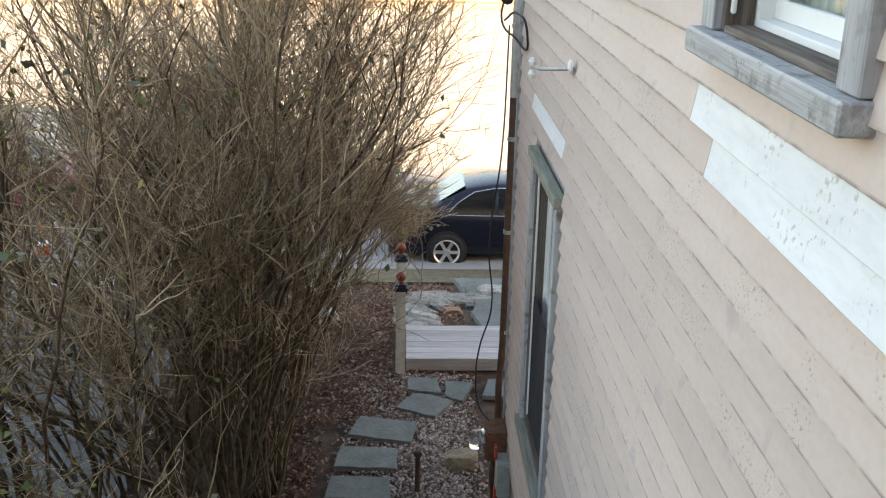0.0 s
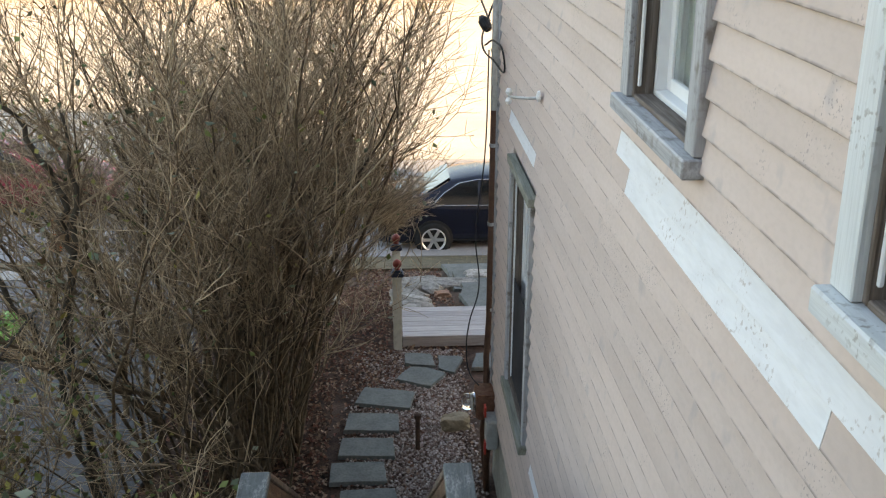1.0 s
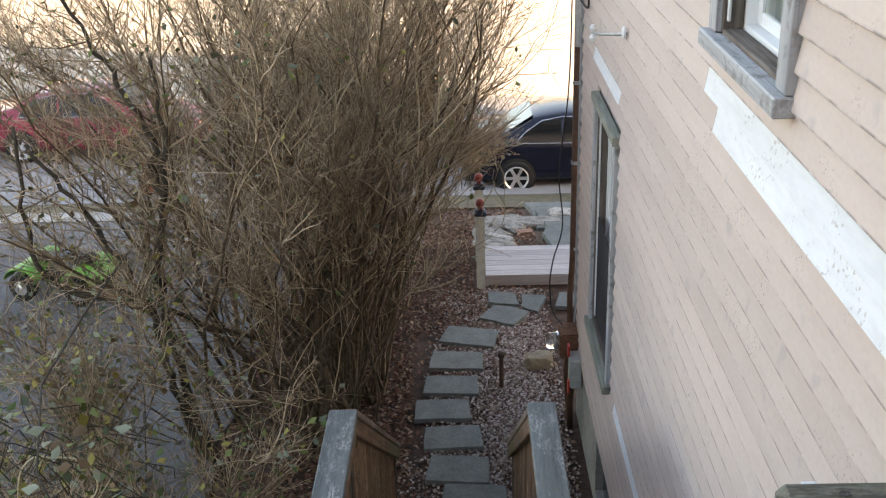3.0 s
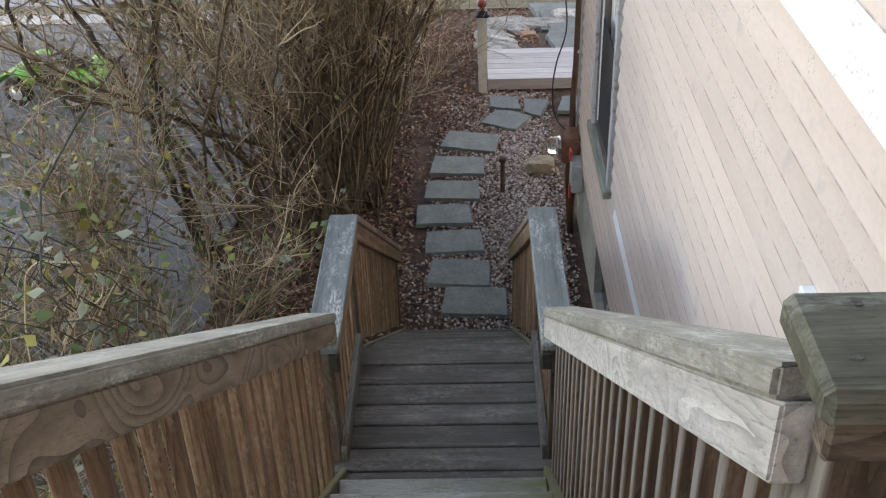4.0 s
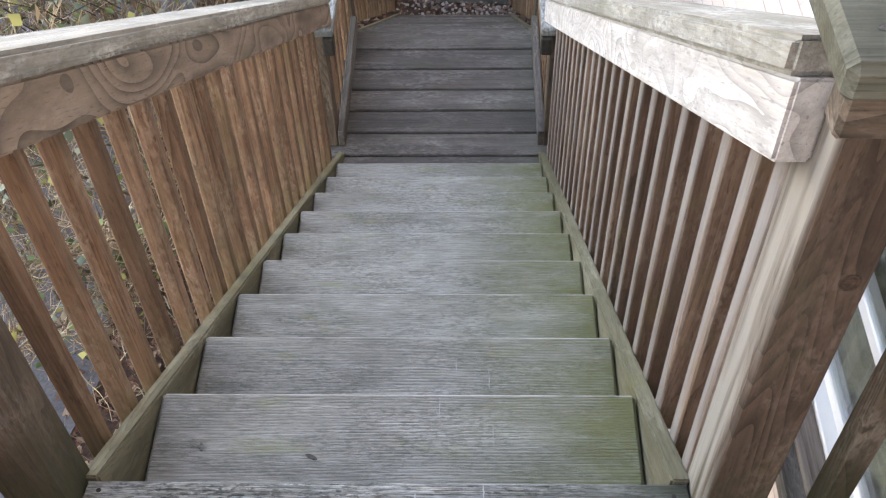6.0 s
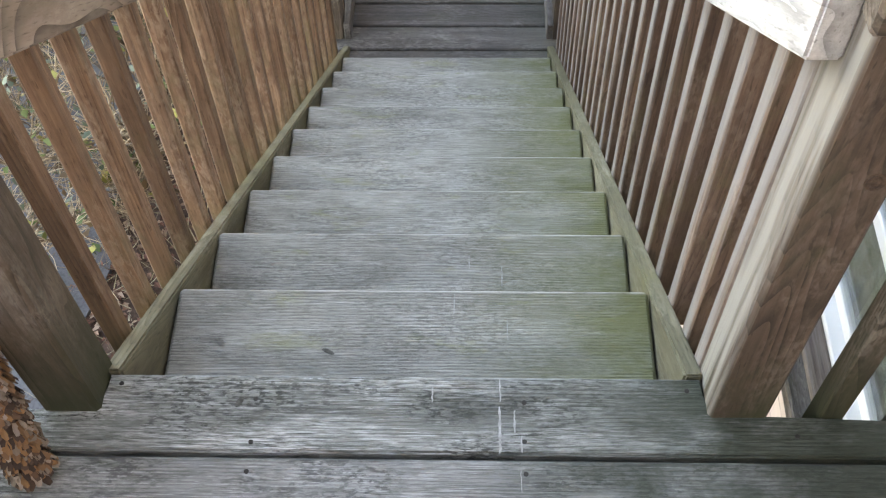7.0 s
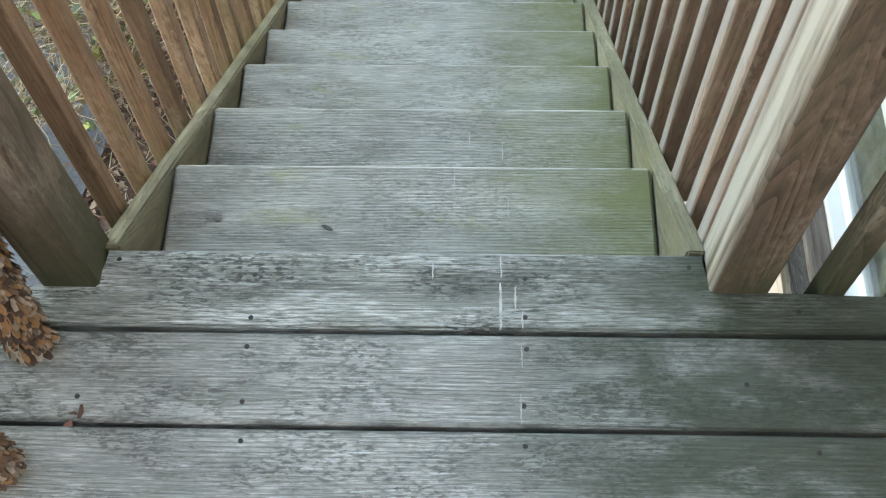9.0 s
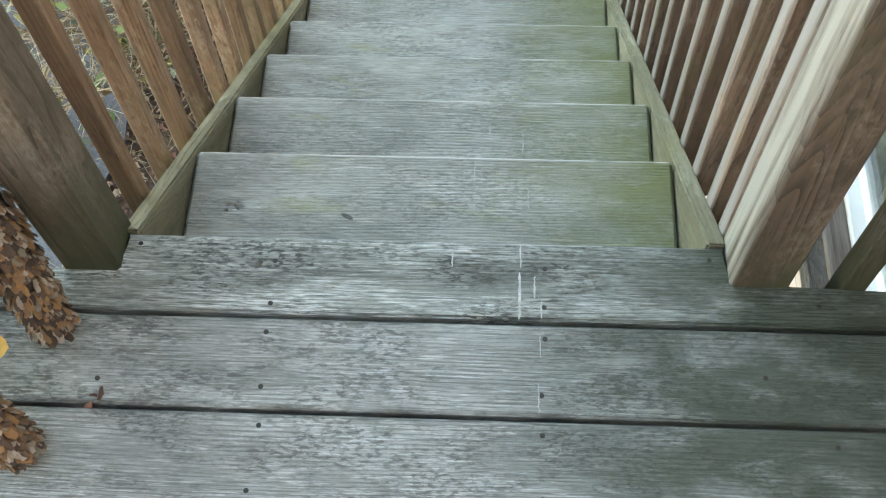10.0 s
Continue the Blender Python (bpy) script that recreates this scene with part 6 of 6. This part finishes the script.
e = bmesh.ops.extrude_face_region(bm, geom=list(bm.faces))
bmesh.ops.translate(bm, vec=(0, 0, 0.002), verts=[v for v in e["geom"] if isinstance(v, bmesh.types.BMVert)])
bow = part("bow", bm, M_PETAL)
bow.matrix_world = pose(-0.603, -0.245, DECK + 0.125, 60, 20, 0) @ Matrix.Scale(0.8, 4)
tagged(bow, "yellow crinkled ribbon bow hanging on the bark figure", "ribbon")

# ---- screws in the deck ----
M_SCREW = material("dark_screw", (0.03, 0.028, 0.025), (0.05, 0.045, 0.04), (50, 50, 50), 0.6, 0.1, metal=0.6, vary=0)
bm = bmesh.new()
lathe(bm, [(0.0038, 0.0), (0.0038, 0.0008), (0.0026, 0.001)], 10)
screw_mesh = finish(bm, "screw", M_SCREW)
for x, y in ((-0.435, -0.033), (-0.226, -0.057), (-0.225, -0.127), (0.179, -0.059), (0.178, -0.122), (-0.226, -0.173), (-0.224, -0.257), (0.179, -0.172), (0.174, -0.258),
             (-0.220, -0.314), (0.175, -0.316), (0.424, -0.037), (0.577, -0.109), (0.489, -0.222), (0.577, -0.320), (-0.226, -0.406), (-0.460, -0.252), (0.175, -0.405)):
    sc = new("screw", screw_mesh)
    sc.matrix_world = pose(x, y, DECK - 0.0002, random.gauss(0, 4), random.gauss(0, 4), 0)
    sc.parent = deck
# ---- knots and a dead leaf ----
M_KNOT = material("dark_knot", (0.045, 0.044, 0.038), (0.13, 0.128, 0.115), (70, 70, 70), 0.8, 0.3, vary=0.1)


def knot(m, rx, ry, parent, mat=M_KNOT):
    """A slightly sunken oval knot with a raised rim."""
    bm = bmesh.new()
    lathe(bm, [(1.0, 0.0), (0.92, 0.0012), (0.7, 0.0004), (0.45, 0.0010), (0.2, 0.0003)], 18, Matrix.Diagonal((rx, ry, 1, 1)))
    o = part("knot", bm, mat, parent)
    o.matrix_world = m
    return o


knot(pose(0.516, -0.0806, 4.371, 90, 0, 0), 0.012, 0.014, stairs, material("brown_knot", (0.035, 0.022, 0.015), (0.10, 0.062, 0.042), (70, 70, 70), 0.8, 0.3, vary=0))
knot(pose(-0.250, -0.062, DECK + 0.0002, 0, 0, 60), 0.010, 0.0045, deck)
knot(pose(-0.152, 0.128, DECK - RISE + 0.0002, 0, 0, -25), 0.012, 0.004, stairs)
knot(pose(0.452, -0.058, 4.7402), 0.006, 0.004, stairs)
knot(pose(0.43, -0.129, 4.7402), 0.006, 0.004, stairs)
lv, lf = [], []
random.seed(3)
for _ in range(3):
    leaf(lv, lf, Vector((-0.455 + random.gauss(0, 0.012), -0.286 + random.gauss(0, 0.004), DECK + 0.004)), 0.035)
tagged(mesh_part("dead_leaf", lv, lf, M_LITTER), "curled brown dead leaf in the deck gap", "leaf")

# ---- small marks on the treads ----
M_WATER = glass("water", (0.98, 1.0, 1.0), 0.0)
random.seed(41)
bm = bmesh.new()
for _ in range(60):
    r = random.uniform(0.0018, 0.0042)
    p = Matrix.Translation((random.uniform(-0.425, -0.335), random.gauss(0.145, 0.007), DECK - RISE + 0.0006)) @ Matrix.Diagonal((1.2, 1, 0.55, 1))
    bmesh.ops.create_icosphere(bm, subdivisions=1, radius=r, matrix=p)
tagged(part("water_drops", bm, M_WATER, smooth=True), "cluster of clear water drops on the top tread", "water", kind="stuff")
M_SCRATCH = material("pale_drip", (0.25, 0.255, 0.24), (0.38, 0.38, 0.37), (60, 60, 60), 0.9, 0.0, vary=0)
bm = bmesh.new()
for x, y0, y1, z, w in ((0.143, -0.018, -0.058, DECK, 0.0022), (0.142, -0.066, -0.142, DECK, 0.0040), (0.164, -0.072, -0.108, DECK, 0.0030), (0.174, -0.112, -0.140, DECK, 0.0024), (0.172, -0.165, -0.200, DECK, 0.0016), (0.170, -0.240, -0.285, DECK, 0.0014),
                       (0.041, -0.030, -0.060, DECK, 0.0020), (0.068, 0.250, 0.206, DECK - RISE, 0.0022), (0.163, 0.193, 0.152, DECK - RISE, 0.0016), (0.094, 0.460, 0.425, DECK - 2 * RISE, 0.0018), (0.161, 0.433, 0.385, DECK - 2 * RISE, 0.0018)):
    edge = [[], []]
    for k in range(9):
        f = k / 8
        j, ww = random.gauss(0, 0.0004), w * 0.7 * random.uniform(0.4, 1.0) * (0.4 + 0.6 * math.sin(math.pi * (0.1 + 0.8 * f)))
        for q, sg in ((0, -1), (1, 1)):
            edge[q].append(bm.verts.new((x + j + sg * ww, y0 + (y1 - y0) * f, z + 0.0007)))
    for k in range(8):
        bm.faces.new((edge[0][k], edge[1][k], edge[1][k + 1], edge[0][k + 1]))
tagged(part("scratches", bm, M_SCRATCH), "thin pale dried paint drips on the boards", "marks", kind="stuff")

# ---- crumpled paper on the driveway ----
random.seed(8)
bm = bmesh.new()
bmesh.ops.create_icosphere(bm, subdivisions=2, radius=0.055)
for v in bm.verts:
    v.co *= random.uniform(0.72, 1.2)
    v.co.z *= 0.7
paper = part("crumpled_paper", bm, M_VINYL)
paper.location = (-3.29, 11.9, ground_z(-3.29, 11.9) + 0.045)
tagged(paper, "small crumpled white paper lying on the driveway", "litter")

# ---- across the street ----
M_SIDING = material("warm_siding", (0.55, 0.42, 0.28), (0.65, 0.5, 0.34), (0.6, 0.6, 9), 0.8, 0.1, vary=0)
far = empty("far_building", "low warm-coloured building across the lot", "building", at=(0, 62, STREET))
bm = bmesh.new()
box(bm, -32, 26, 0, 9, 0, 5.5)
part("wall", bm, M_SIDING, far)
bm = bmesh.new()
vs = [bm.verts.new(p) for p in ((-33, -0.6, 5.5), (27, -0.6, 5.5), (27, 4.5, 8.2), (-33, 4.5, 8.2), (27, 9.6, 5.5), (-33, 9.6, 5.5))]
for q in ((0, 1, 2, 3), (3, 2, 4, 5), (0, 3, 5), (1, 4, 2), (0, 5, 4, 1)):
    bm.faces.new([vs[i] for i in q])
part("roof", bm, M_ASPHALT, far)
for i in range(14):
    bm = bmesh.new()
    x = -29 + 4 * i
    box(bm, x, x + 1.6, -0.03, 0.1, 1.2, 3.0)
    part("window", bm, M_CARGLASS, far)
fence = empty("lot_fence", "long low wooden rail fence along the lot", "fence")
for z in (0.5, 1.0):
    board("fence_rail", fence, M_RAIL, (-3, 58, STREET + z), (58, 0.05, 0.12))
for i in range(24):
    board("fence_post", fence, M_RAIL, (-32 + 2.5 * i, 58.06, STREET + 0.58), (1.2, 0.1, 0.1), (0, 90, 0))

# ---- clapboards ----


def clapboard(y0, y1, z, mat):
    """One board of the siding: thin above, thick at its lower edge, the long axis along x of its own."""
    key = ("clap", round(y1 - y0, 3), mat.name)
    if key not in MESHES:
        L = y1 - y0
        bm = bmesh.new()
        sec = [(0.0, 0.0), (-0.034, 0.0), (-0.0355, 0.002), (-0.034, 0.009), (-0.0255, EXPOSE * 0.5), (-0.017, EXPOSE + 0.002), (-0.003, EXPOSE + 0.012), (0.0, EXPOSE + 0.012)]
        a = [bm.verts.new((-L / 2, -x, h)) for x, h in sec]
        b = [bm.verts.new((L / 2, -x, h)) for x, h in sec]
        n = len(sec)
        for i in range(n):
            bm.faces.new((a[i], a[(i + 1) % n], b[(i + 1) % n], b[i]))
        bm.faces.new(a)
        bm.faces.new(b[::-1])
        MESHES[key] = finish(bm, "clapboard", mat)
    ob = new("clapboard", MESHES[key])
    ob.matrix_world = pose(WALL + 0.021, (y0 + y1) / 2, z, 0, 0, 90)
    ob.parent = house
    return ob


random.seed(4)
row = 0
z = ROW0
while z < EAVE - 0.05:
    spans = [(BACK, CORNER - 0.09)]
    for o in OPENINGS:
        lo, hi = o[2] - 0.06, o[3] + 0.10
        if z + EXPOSE > lo + 0.02 and z < hi - 0.01:
            cut = []
            for a, b in spans:
                if o[0] - 0.10 > a and o[1] + 0.10 < b:
                    cut += [(a, o[0] - 0.10), (o[1] + 0.10, b)]
                else:
                    cut.append((a, b))
            spans = cut
    for a, b in spans:
        joints = [a, b]
        if row == 30 and a < 1 < b:
            joints = [a, -0.4, 3.33, b]
        elif row == 29 and a < 1 < b:
            joints = [a, 1.17, 3.145, b]
        elif row == 24 and b > 7:
            joints = [a, 5.60, 6.92, b]
        elif row == 6 and a == BACK and b > 0:
            joints = [a, 3.3, 5.35, b]
        elif a == BACK and b > 0:
            joints = [a, random.uniform(-6.0, -1.5), b]
        for p, q in zip(joints, joints[1:]):
            white = (row == 30 and p == -0.4) or (row == 29 and p == 1.17) or (row == 24 and p == 5.60) or (row == 6 and p == 3.3)
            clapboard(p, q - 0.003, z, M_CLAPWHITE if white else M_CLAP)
    z += EXPOSE
    row += 1
board("corner_board", house, M_TRIM, (WALL + 0.01, CORNER - 0.043, (ROW0 + EAVE) / 2), (EAVE - ROW0, 0.09, 0.06), (0, 90, 0))
